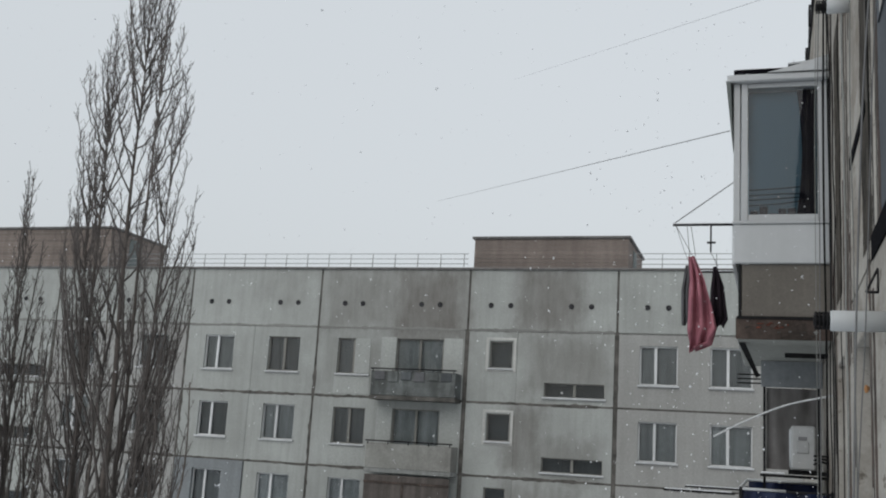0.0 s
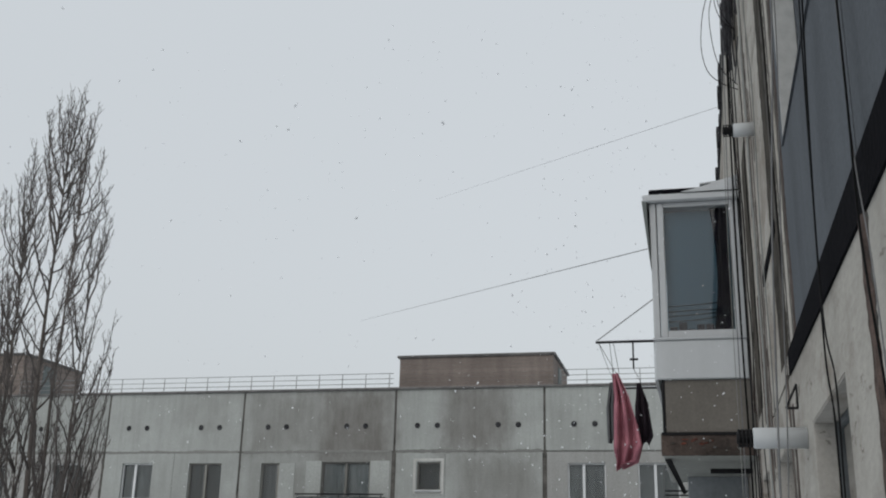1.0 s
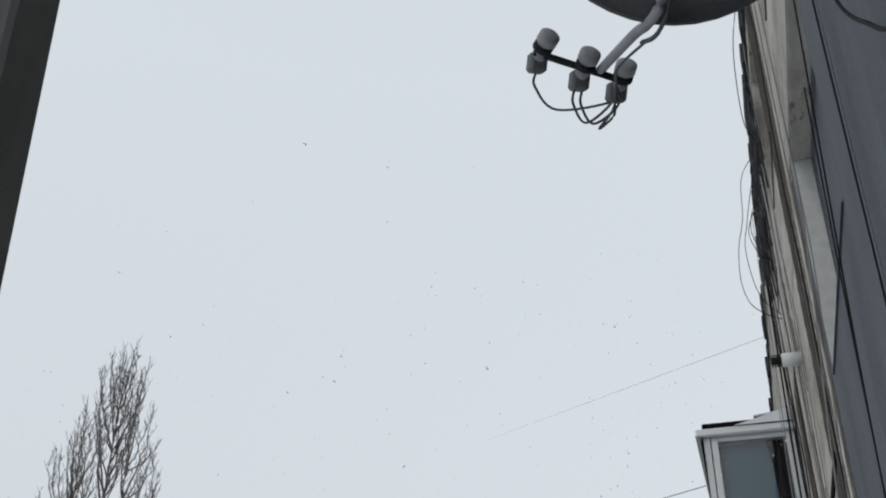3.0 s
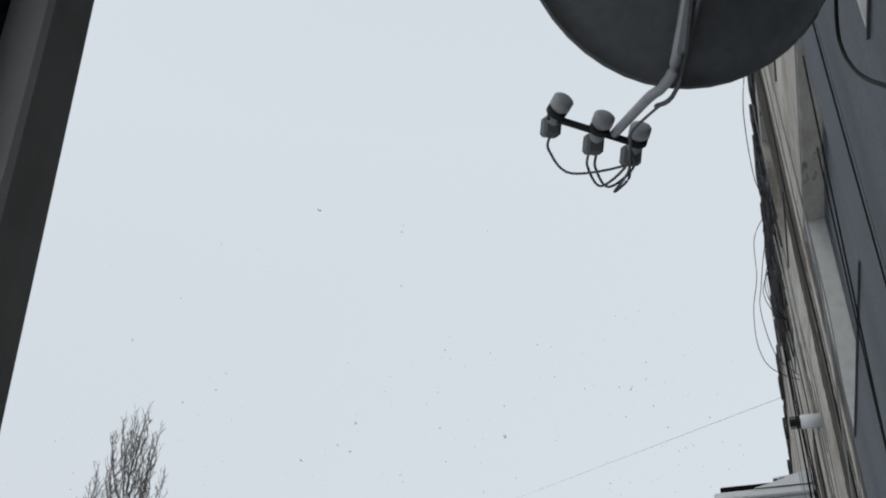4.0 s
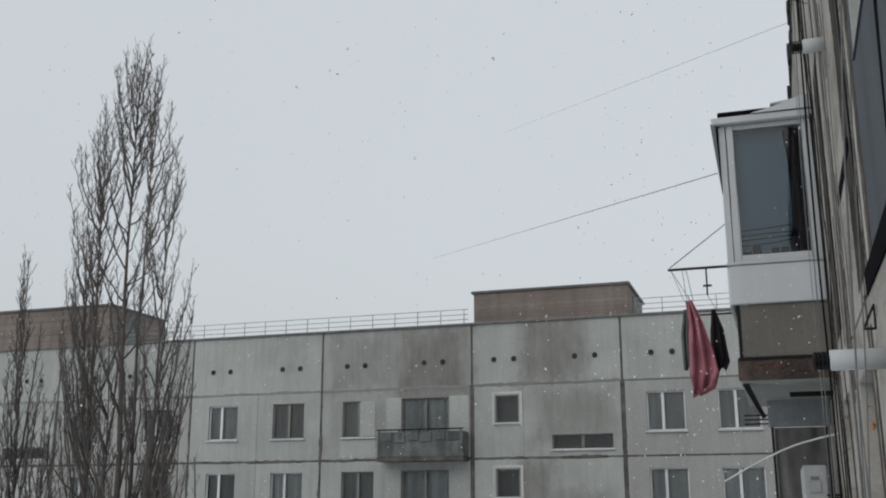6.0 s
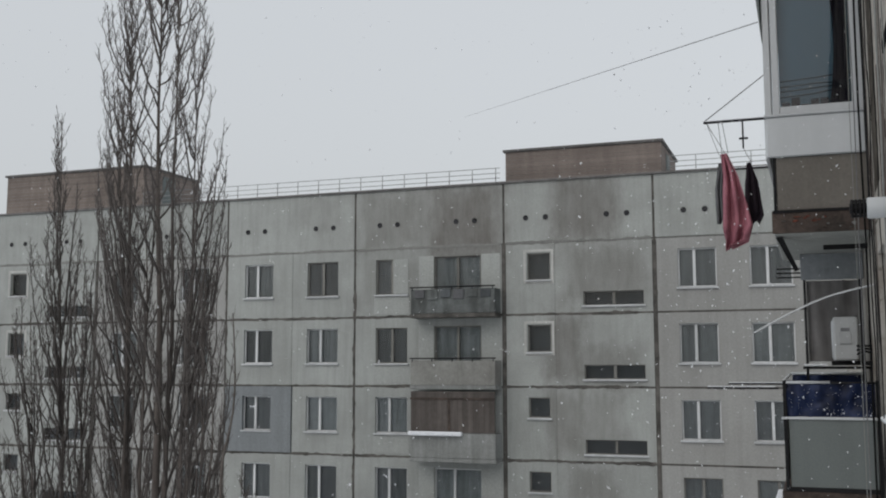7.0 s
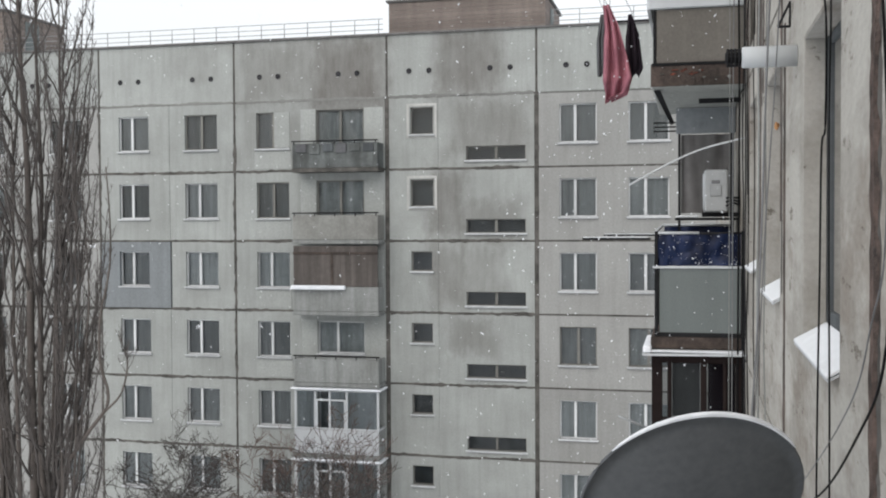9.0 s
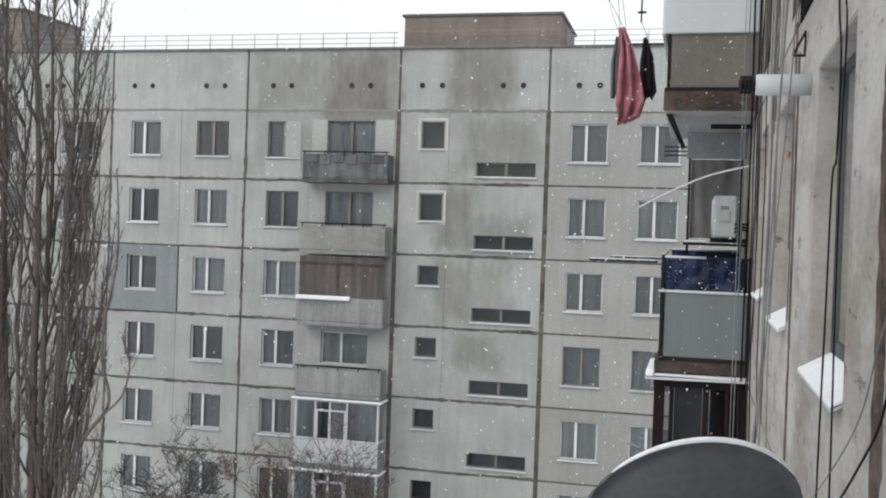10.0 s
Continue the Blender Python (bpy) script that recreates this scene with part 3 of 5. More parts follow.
def build_far_balcony(block, shift, z, row):
    x0, x1, y0 = -3.66 + shift, -0.12 + shift, FY - 0.85
    part("balcony_slab", box((x0, y0, z - 0.1), (x1, FY - 0.002, z + 0.06), 0.015), BALCGREY if row else JOINT, block)
    top = z + 1.02
    para = bmesh.new()
    box((x0 + 0.03, y0 + 0.02, z + 0.07), (x1 - 0.03, y0 + 0.09, top), 0.01, para)
    box((x0 + 0.03, y0 + 0.095, z + 0.07), (x0 + 0.10, FY - 0.004, top), 0.01, para)
    box((x1 - 0.10, y0 + 0.095, z + 0.07), (x1 - 0.03, FY - 0.004, top), 0.01, para)
    rail = part("balcony_parapet", para, {0: MURKY, 1: PATCHED}.get(row, BALCGREY), block, "stained concrete balcony parapet")
    if row in (0, 1, 3):
        h = bmesh.new()
        box((x0, y0 - 0.01, top + 0.06), (x1, y0 + 0.05, top + 0.11), 0, h)
        for i in range(5):
            x = x0 + 0.1 + i * (x1 - x0 - 0.2) / 4
            box((x - 0.015, y0, top - 0.05), (x + 0.015, y0 + 0.03, top + 0.06), 0, h)
        part("handrail", h, BLACKMETAL, rail)
        if row == 0:
            rr = random.Random(8)
            for i in range(6):
                x = x0 + 0.2 + i * 0.55
                part("planter", box((x, y0 - 0.03, top - 0.32 - 0.1 * rr.random()), (x + 0.42, y0 + 0.012, top - 0.02), 0.01), (GREYCLOTH, MURKY, DARKROOM)[i % 3], rail)
    if row == 2:
        nb = 16
        for i in range(nb):
            x = x0 + 0.04 + i * (x1 - x0 - 0.08) / nb
            part("board", box((x, y0 + 0.03, top + 0.02), (x + (x1 - x0 - 0.08) / nb - 0.004, y0 + 0.06, z + 2.62), 0), BROWNBOARD, rail)
        part("ledge", box((x0 - 0.02, y0 - 0.18, top - 0.10), (x0 + 2.2, y0 + 0.02, top + 0.06), 0.03), SNOW, rail)
        part("batten", box((x0 + 0.02, y0 + 0.0, z + 2.30), (x1 - 0.02, y0 + 0.029, z + 2.38), 0.004), RUSTSLAB, rail)
        part("batten", box((x0 + 1.6, y0 + 0.0, top + 0.07), (x0 + 1.68, y0 + 0.029, z + 2.29), 0.004), RUSTSLAB, rail)
    if row in (4, 5, 6, 7):
        fr = bmesh.new()
        mat = WHITEPVC if row == 4 else OLDWOOD
        for x in (x0 + 0.03, x0 + 0.85, x0 + 1.45, x0 + 2.15, x1 - 0.12):
            box((x, y0 + 0.02, top + 0.002), (x + 0.09, y0 + 0.09, z + 2.6), 0, fr)
        for zz in (top + 0.002, z + 2.52):
            box((x0 + 0.03, y0 + 0.015, zz), (x1 - 0.03, y0 + 0.095, zz + 0.07), 0, fr)
        box((x0 + 0.942, y0 + 0.012, z + 2.15), (x0 + 2.148, y0 + 0.09, z + 2.22), 0, fr)
        box((x0 + 0.942, y0 + 0.012, top + 0.075), (x0 + 1.0, y0 + 0.09, z + 2.148), 0, fr)
        box((x0 + 2.09, y0 + 0.012, top + 0.075), (x0 + 2.148, y0 + 0.09, z + 2.148), 0, fr)
        for zz in (top + 0.002, z + 2.52):
            box((x1 - 0.10, y0 + 0.1, zz), (x1 - 0.03, FY - 0.01, zz + 0.07), 0, fr)
        f = part("glazing_frame", fr, WHITEPVC, rail, "white balcony glazing frame")
        for xa, xb in ((x0 + 0.13, x0 + 0.84), (x0 + 1.55, x0 + 2.08), (x0 + 2.25, x1 - 0.14)):
            folds = [(xa + (xb - xa) * i / 12, y0 + 0.13 + 0.015 * math.sin(2.3 * i), zz) for zz in (top + 0.03, z + 2.5) for i in range(13)]
            part("curtain", mesh_of("curtain", folds, [(i, i + 1, i + 14, i + 13) for i in range(12)], PALECURTAIN, True), None, f)
        part("pane", mesh_of("pane", [(x0 + 0.1, y0 + 0.05, top + 0.05), (x1 - 0.1, y0 + 0.05, top + 0.05), (x1 - 0.1, y0 + 0.05, z + 2.55), (x0 + 0.1, y0 + 0.05, z + 2.55)], [(0, 1, 2, 3)], GLASS), None, f)
        if row == 4:
            for i in range(4):
                xx = x0 + 0.04 + i * 0.868
                part("cladding", box((xx, y0 - 0.012, z + 0.09), (xx + 0.86, y0 + 0.018, top - 0.01), 0), WHITEPVC, rail)
        part("visor", box((x0 - 0.08, y0 - 0.12, z + 2.6), (x1 + 0.08, FY - 0.01, z + 2.66), 0.01), SNOW, rail)


def build_roof_house(x0, x1, z1, depth):
    house = tagged(new("roof_house"), "low brick machine room on the flat roof with a snowy top", "roof house")
    y0, z0 = FY + 0.8, ROOF + 0.152
    rows = int((z1 - 0.1 - z0) / 0.155)
    for r in range(rows):
        za = z0 + r * (z1 - 0.1 - z0) / rows
        part("brick_course", box((x0, y0, za), (x1, y0 + depth, za + (z1 - 0.1 - z0) / rows - 0.012)), BRICK, house)
    part("mortar", box((x0 + 0.01, y0 + 0.01, z0), (x1 - 0.01, y0 + depth - 0.01, z1 - 0.1)), BALCGREY, house)
    part("roof", box((x0 - 0.1, y0 - 0.1, z1 - 0.1), (x1 + 0.1, y0 + depth + 0.1, z1), 0.02), ROOFING, house)
    part("hatch", box((x1 - 0.005, y0 + 1.4, z0), (x1 + 0.03, y0 + 2.4, z1 - 0.3), 0.01), FLATGREY, house)


def build_roof_rail(xs, x_end):
    rail = tagged(new("roof_railing"), "thin galvanised safety railing along the roof edge", "railing")
    y = FY + 0.2
    z0 = ROOF + 0.09
    for x in xs:
        tube("post", [(x, y, z0), (x, y, z0 + 0.62)], 0.016, RAIL, rail, 6)
    for h in (0.20, 0.40, 0.61):
        tube("rail", [(xs[0], y, z0 + h), (x_end, y, z0 + h)], 0.014, RAIL, rail, 6)


BLOCK = build_block()
build_roof_house(-0.13, 6.13, 30.15, 4.4)
build_roof_house(-25.6, -17.6, 30.75, 4.4)
build_roof_rail([-17.2 + 0.99 * i for i in range(18)], -0.2)
build_roof_rail([6.5 + 1.0 * i for i in range(21)], 26.5)

# ---- the own block ----
XW = 12.08
OWN = [19.88 + STOREY * k for k in range(-3, 4)]


def side(u, v, d):
    return (XW + d, u, v)


def ragged_strip(y, z0, z1, half, amp, proud, seed, material):
    """An upright smear of filler with uneven edges and a lumpy face."""
    n = int((z1 - z0) / 0.03)
    v, f = [], []
    for i in range(n + 1):
        z = z0 + (z1 - z0) * i / n
        wide = [half + amp * (noise.noise(Vector((z * 2.1, seed + e, 0))) + 0.8 * noise.noise(Vector((z * 11, seed + e, 4))) + 0.5 * noise.noise(Vector((z * 27, seed + e, 8)))) for e in (0, 7)]
        mid = y + 0.02 * noise.noise(Vector((z * 0.9, seed, 9)))
        d = proud * (1 + 0.6 * noise.noise(Vector((z * 9, seed, 2))))
        v += [(XW + 0.02, mid - wide[0], z), (XW - 0.3 * d, mid - wide[0], z), (XW - d, mid - 0.6 * wide[0], z), (XW - 0.8 * d, mid + 0.1 * wide[1], z), (XW - d, mid + 0.6 * wide[1], z), (XW - 0.3 * d, mid + wide[1], z), (XW + 0.02, mid + wide[1], z)]
    for i in range(n):
        for k in range(6):
            a = i * 7 + k
            f.append((a, a + 7, a + 8, a + 1))
    return mesh_of("strip", v, f, material)


def build_own_wall():
    wall = tagged(new("wall_east"), "limewashed concrete panel wall with a grey painted panel and tarred joints", "wall", kind="structure")
    seams = [-4.0, 4.52, 7.62, 9.9, 12.2, 15.4, 19.0, 24.0]
    wins = [(2.2, 3.5), (5.3, 6.6), (7.97, 9.15), (10.35, 11.35)]
    n = 0
    for k, z in enumerate(OWN):
        z1 = min(z + STOREY, 28.2)
        if z >= 28:
            continue
        cuts = [q if k != 4 or q != 7.62 else 7.12 for q in seams]
        for a, b in zip(cuts, cuts[1:]):
            holes = [(w[0], w[1], z + (0.85 if k < 4 else 0.95) + 0.033 * (w[0] - 5.3), z + 2.36 + 0.033 * (w[0] - 5.3)) for w in wins if a < w[0] and w[1] < b + 0.01] if z > 16 else []
            if k == 4:
                holes = [(5.05, 6.96, 23.97, 25.46) if h[0] == 5.3 else (2.2, 3.67, 23.93, 25.46) if h[0] == 2.2 else h for h in holes]
            if k == 4:
                holes = [h for h in holes if h[1] < 7]
            grey = k == 4 and b < 8
            zb = z + 0.03 + (0.0 if k != 4 else 0.0)
            part("panel", panel_mesh("panel", a + 0.012, b - 0.012, zb, z1 - 0.0 if not grey else z1, holes, side, 0.34, GREYWALL if grey else OWNWALL), None, wall, "grey painted panel" if grey else "")
            for h in holes:
                n += 1
                build_own_window(n, h, k)
    for z in OWN[1:]:
        part("joint_filler", box((XW + 0.03, -4, z - 0.02), (XW + 0.05, 24, z + 0.05)), JOINT, wall)
    for y in seams[1:-1]:
        part("joint_filler", box((XW + 0.052, y - 0.04, OWN[0]), (XW + 0.07, y + 0.04, 28.2)), JOINT, wall)
    # black band under the grey panel
    band = box((XW - 0.012, -4, 0), (XW + 0.028, 7.62, 1), 0)
    for v in band.verts:
        v.co.z = (22.60 + 0.02 * (v.co.y - 4)) if v.co.z < 0.5 else 22.815
    part("tarred_band", band, BITUMEN, wall, "thick black bitumen band over the joint")
    part("seam_edge", ragged_strip(4.525, 19.9, 22.61, 0.082, 0.05, 0.004, 11, JOINT), None, wall, "blackened ragged seam edge")
    part("seam_filler", ragged_strip(4.52, 19.9, 22.61, 0.058, 0.05, 0.014, 4, RUST), None, wall, "rusty brown filled vertical seam")
    for k, (y, z0, z1) in enumerate(((7.13, 22.75, 25.4), (9.9, 19.9, 28), (12.2, 22.8, 28), (7.62, 25.5, 28), (7.66, 19.9, 22.5))):
        part("seam_filler", ragged_strip(y, z0, z1, 0.05, 0.03, 0.006, 20 + k, RUSTSLAB), None, wall)
    # mottled dark brown upright strips, and a short black strip
    for k, (y, z0, z1, half) in enumerate(((7.97, 22.82, 28.0, 0.36), (10.95, 22.95, 25.6, 0.42))):
        part("damp_strip", ragged_strip(y, z0, z1, half, 0.07, 0.003, 70 + k, BROWNMOTTLE), None, wall, "mottled dark brown upright strip")
    for k, y in enumerate((7.24, 7.36, 7.5)):
        part("joint_bead", ragged_strip(y, 22.83, 28.0, 0.02, 0.012, 0.006, 80 + k, (JOINT, OWNWALL, JOINT)[k]), None, wall)
    # shaded underside of an unbuilt window's sill, drawn as a black strip
    smear = box((XW - 0.012, 7.92, 23.71), (XW + 0.01, 9.3, 23.80), 0.004)
    part("tar_smear", smear, BITUMEN, wall, "short black strip for the shaded underside of a sill")
    # runs of old mortar and rust down the far panels
    rr = random.Random(15)
    for k, y in enumerate((7.78, 7.84, 9.28, 9.45, 9.62, 9.75, 10.1, 10.2, 11.45, 11.55, 11.7, 11.85, 11.98)):
        z = rr.uniform(20.0, 25.5)
        for q in range(2):
            part("mortar_run", ragged_strip(y + 0.05 * q, z, min(28, z + rr.uniform(0.8, 2.6)), rr.uniform(0.012, 0.04), 0.025, 0.004 + 0.002 * q, 40 + 2 * k + q, (RUSTSLAB, JOINT, RUST, JOINT)[(k + q) % 4]), None, wall)
            z = rr.uniform(20.0, 25.5)
    # the building behind; the core's near-black colour stands in for unlit rooms
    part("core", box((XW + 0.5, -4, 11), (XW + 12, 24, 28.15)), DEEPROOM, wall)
    part("end_wall", box((XW + 0.02, 24.0, 11), (XW + 12, 24.3, 28.2)), OWNWALL, wall)
    eave = bmesh.new()
    rr = random.Random(5)
    for i in range(120):
        y = -4 + i * 0.236
        dx, dz = 0.05 * rr.random(), 0.06 * rr.random()
        box((XW - 0.012 - dx, y, 28.08 - dz), (XW + 0.5, y + 0.25, 28.26 + 0.03 * rr.random()), 0, eave)
    part("eave", eave, SOOT, wall, "ragged tarred roof edge")
    return wall


def build_own_window(n, h, k):
    y0, y1, z0, z1 = h
    win = tagged(new("window_%d" % n), "dim window in a plastered reveal with a snow-covered sill" if k < 4 else "blind window painted over grey in a pale reveal", "window", kind="structure")
    deep = 0.11 if k != 4 else 0.13
    fx = XW + deep
    fr = bmesh.new()
    w = 0.045
    box((fx, y0, z0), (fx + 0.06, y1, z0 + 0.1 + w), 0, fr)
    box((fx, y0, z1 - w), (fx + 0.06, y1, z1), 0, fr)
    box((fx, y0, z0 + 0.1 + w), (fx + 0.06, y0 + w, z1 - w), 0, fr)
    box((fx, y1 - w, z0 + 0.1 + w), (fx + 0.06, y1, z1 - w), 0, fr)
    ym = y0 + 0.4 * (y1 - y0)
    box((fx + 0.004, ym - 0.03, z0 + 0.1 + w), (fx + 0.06, ym + 0.03, z1 - w), 0, fr)
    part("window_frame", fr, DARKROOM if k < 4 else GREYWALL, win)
    part("pane", mesh_of("pane", [(fx + 0.015, y0 + 0.03, z0 + 0.12), (fx + 0.015, y1 - 0.03, z0 + 0.12), (fx + 0.015, y1 - 0.03, z1 - 0.03), (fx + 0.015, y0 + 0.03, z1 - 0.03)], [(0, 1, 2, 3)], DIMGLASS if k < 4 else GREYWALL), None, win)
    part("reveal", box((XW + 0.001, y1 - 0.016, z0 + 0.002), (XW + deep - 0.002, y1 - 0.003, z1 - 0.002), 0.002), PALEREVEAL if k == 4 and y1 < 7 else REVEAL, win, "pale plastered reveal")
    part("lintel_lining", box((XW + 0.001, y0 + 0.003, z1 - 0.014), (XW + deep - 0.002, y1 - 0.018, z1 - 0.003), 0.002), REVEAL, win)
    xo, zo, xi, zi = (XW - 0.043, z0 - 0.018, XW + deep - 0.002, z0 + 0.07) if k < 4 else (XW - 0.012, z0 - 0.05, XW + deep - 0.002, z0 + 0.03)

    def slab(za, zb, ya, yb, dx):
        v = [(xo - dx, ya, zo + za), (xi, ya, zi + za), (xi, ya, zi + zb), (xo - dx, ya, zo + zb)]
        v += [(x, yb, z) for x, _, z in v]
        return [(0, 1, 2, 3), (7, 6, 5, 4), (0, 4, 5, 1), (1, 5, 6, 2), (2, 6, 7, 3), (3, 7, 4, 0)], v

    fc, v = slab(-0.010, 0.0, y0 + 0.004, y1 - 0.018, 0.0)
    part("window_sill", mesh_of("window_sill", v, fc, WHITEPVC if k < 4 else GREYWALL), None, win, "sloping tin sill")
    if k < 4:
        fc, v = slab(0.002, 0.018, y0 + 0.006, y1 - 0.02, 0.004)
        bm = bmesh.new()
        me = mesh_of("snow", v, fc, SILLSNOW)
        bm.from_mesh(me)
        bmesh.ops.recalc_face_normals(bm, faces=bm.faces)
        bmesh.ops.bevel(bm, geom=list(bm.edges), offset=0.005, segments=2, affect="EDGES", profile=0.5)
        part("sill_snow", bm, SILLSNOW, win, "layer of fresh snow")


WALL = build_own_wall()

# ---- balconies on the own block ----
BY = 12.1


def build_glazed_balcony():
    b = tagged(new("glazed_balcony"), "balcony with white plastic glazing over beige boarding and a crumbling slab", "balcony")
    y1 = 15.1
    part("slab", box((11.14, BY + 0.004, 22.725), (XW - 0.002, y1, 22.94), 0.012), CONCRETE, b)
    part("slab_edge", box((11.13, BY - 0.006, 22.715), (XW - 0.002, BY + 0.003, 22.945), 0.002), RUSTSLAB, b, "rust-brown crumbling slab edge")
    rr = random.Random(31)
    for k in range(26):
        x, z = rr.uniform(11.17, 12.0), rr.uniform(22.73, 22.91)
        w, h = rr.uniform(0.025, 0.11), rr.uniform(0.012, 0.035)
        if k < 11:
            x, z = rr.uniform(11.3, 11.66), rr.uniform(22.83, 22.89)
        vv = [(x + w * math.cos(a) * rr.uniform(0.5, 1) / 2, BY - 0.006, z + h * math.sin(a) * rr.uniform(0.5, 1) / 2) for a in [math.tau * q / 7 for q in range(7)]]
        vv += [(x + 0.8 * (px - x), BY - rr.uniform(0.01, 0.022), z + 0.8 * (pz - z)) for px, _, pz in vv]
        part("chip", mesh_of("chip", vv, [tuple(range(7, 14))] + [(q, (q + 1) % 7, 7 + (q + 1) % 7, 7 + q) for q in range(7)], REDPATCH if k < 11 else (JOINT, RUSTSLAB, BALCGREY)[k % 3]), None, b)
    part("slab_lip", box((11.14, BY - 0.02, 22.925), (XW - 0.004, BY + 0.03, 22.955), 0.004), BLACKMETAL, b)
    part("board", box((11.19, BY + 0.01, 22.958), (12.066, BY + 0.035, 23.508), 0.003), BEIGE, b, "weathered brown-grey sheet")
    part("boarding", box((11.16, BY + 0.04, 22.958), (11.19, y1, 23.508), 0.004), BEIGE, b)
    part("corner_angle", box((11.155, BY + 0.0, 22.958), (11.185, BY + 0.036, 23.508), 0.002), BLACKMETAL, b)
    # white apron and glazing
    apron = bmesh.new()
    box((11.105, BY - 0.03, 23.512), (XW - 0.02, BY + 0.02, 23.93), 0.01, apron)
    box((11.09, BY + 0.022, 23.512), (11.13, y1, 23.93), 0.006, apron)
    part("apron", apron, ACWHITE, b, "white sheet-metal apron")
    part("window_ledge", box((11.09, BY - 0.05, 23.932), (XW - 0.02, BY + 0.05, 23.965), 0.008), WHITEPVC, b)
    fr = bmesh.new()
    for x0, x1 in ((11.10, 11.17), (11.18, 11.25), (11.955, 12.0), (12.005, 12.06)):
        box((x0, BY - 0.02, 23.968), (x1, BY + 0.06, 25.5), 0.006, fr)
    box((11.252, BY - 0.015, 23.968), (11.953, BY + 0.06, 24.04), 0.006, fr)
    box((11.252, BY - 0.015, 25.45), (11.953, BY + 0.06, 25.5), 0.006, fr)
    for k in range(5):
        y = BY + 0.08 + k * (y1 - BY - 0.16) / 4
        box((11.10, y - 0.03, 23.968), (11.17, y + 0.04, 25.5), 0.004, fr)
    f = part("glazing_frame", fr, WHITEPVC, b, "white plastic window frame")
    part("pane", mesh_of("pane", [(11.25, BY + 0.02, 24.03), (11.955, BY + 0.02, 24.03), (11.955, BY + 0.02, 25.46), (11.25, BY + 0.02, 25.46)], [(0, 1, 2, 3)], MIRRORGLASS), None, f)
    part("pane", mesh_of("pane", [(11.13, BY + 0.1, 24.0), (11.13, y1, 24.0), (11.13, y1, 25.5), (11.13, BY + 0.1, 25.5)], [(0, 1, 2, 3)], GLASS), None, f)
    # drapes behind the side pane
    v, fc = [], []
    for i in range(17):
        for j in range(9):
            z = 24.02 + 1.43 * j / 8
            x = 11.955 - (0.02 + 0.17 * (i / 16) * (1.15 - 0.35 * math.sin(j / 8 * 3.0)))
            v.append((x, BY + 0.10 + 0.02 * math.sin(i * 1.7 + j * 0.3), z))
    for i in range(16):
        for j in range(8):
            a = i * 9 + j
            fc.append((a, a + 9, a + 10, a + 1))
    part("drape", mesh_of("drape", v, fc, DARKCLOTH, True), None, b, "dark drape tucked behind the glass")
    # added bars and dark blocks imitate a railing reflected low in the pane
    for z in (24.16, 24.22, 24.27, 24.33):
        tube("airer_bar", [(11.26, BY + 0.09, z), (11.6, BY + 0.10, z + 0.02), (11.94, BY + 0.09, z + rr.uniform(0.0, 0.08))], 0.006, BLACKMETAL, b, 5)
    for k in range(7):
        x = 11.27 + 0.095 * k
        part("stored_box", box((x, BY + 0.07, 24.0), (x + 0.085, BY + 0.13, 24.05 + 0.10 * rr.random()), 0.006), DARKCLOTH, b)
    # added panel: its blue stands in for the sky reflected by the glass
    part("blind", box((11.25, BY + 0.16, 24.0), (11.95, BY + 0.17, 25.45)), PANEBLUE, b, "pale blue backing that imitates sky reflected in the pane")
    part("inner_back", box((11.2, y1 - 0.05, 22.95), (12.06, y1, 25.5)), FLATGREY, b)
    # roof of the glazing: white fascia, tilted visor, dark felt and snow
    part("fascia", box((11.03, BY - 0.09, 25.505), (XW - 0.01, y1 + 0.05, 25.585), 0.012), WHITEPVC, b)
    vv = [(11.02, BY - 0.08, 25.52), (11.095, BY - 0.03, 24.75), (11.095, y1, 24.75), (11.02, y1, 25.52), (11.07, BY - 0.08, 25.50), (11.099, BY - 0.025, 24.75), (11.099, y1, 24.75), (11.07, y1, 25.50)]
    part("visor", mesh_of("visor", vv, [(0, 1, 2, 3), (7, 6, 5, 4), (0, 4, 5, 1), (1, 5, 6, 2), (2, 6, 7, 3), (3, 7, 4, 0)], FLATGREY), None, b)
    part("roof_felt", box((11.10, BY - 0.04, 25.588), (12.03, y1, 25.66), 0.01), BITUMEN, b, "black felt edge of the balcony roof")
    pts = [(11.66, 25.668), (11.85, 25.685), (12.0, 25.71), (12.07, 25.735)]
    v = [(x, y, z + d) for y in (BY - 0.1, y1) for x, z in pts for d in (0.0, 0.016)]
    fc = []
    for k in range(3):
        a = 2 * k
        fc += [(a, a + 2, a + 3, a + 1), (a + 8, a + 9, a + 11, a + 10), (a + 1, a + 3, a + 11, a + 9), (a, a + 8, a + 10, a + 2)]
    fc += [(0, 1, 9, 8), (6, 14, 15, 7)]
    part("roof_sheet", mesh_of("roof_sheet", v, fc, WHITEPVC), None, b, "bent white metal roof sheet")
    edge = [(11.45, 25.587), (12.06, 25.587), (12.06, 25.755), (11.9, 25.705), (11.68, 25.64)]
    v = [(x, y, z) for y in (BY - 0.112, BY - 0.098) for x, z in edge]
    fc = [(0, 1, 2, 3, 4), (9, 8, 7, 6, 5)] + [(i, (i + 1) % 5, (i + 1) % 5 + 5, i + 5) for i in range(5)]
    part("flashing", mesh_of("flashing", v, fc, WHITEPVC), None, b, "white flashing that rises to the wall")
    part("roof_snow", box((11.11, BY, 25.662), (11.65, y1, 25.68), 0.006), SNOW, b)
    return b


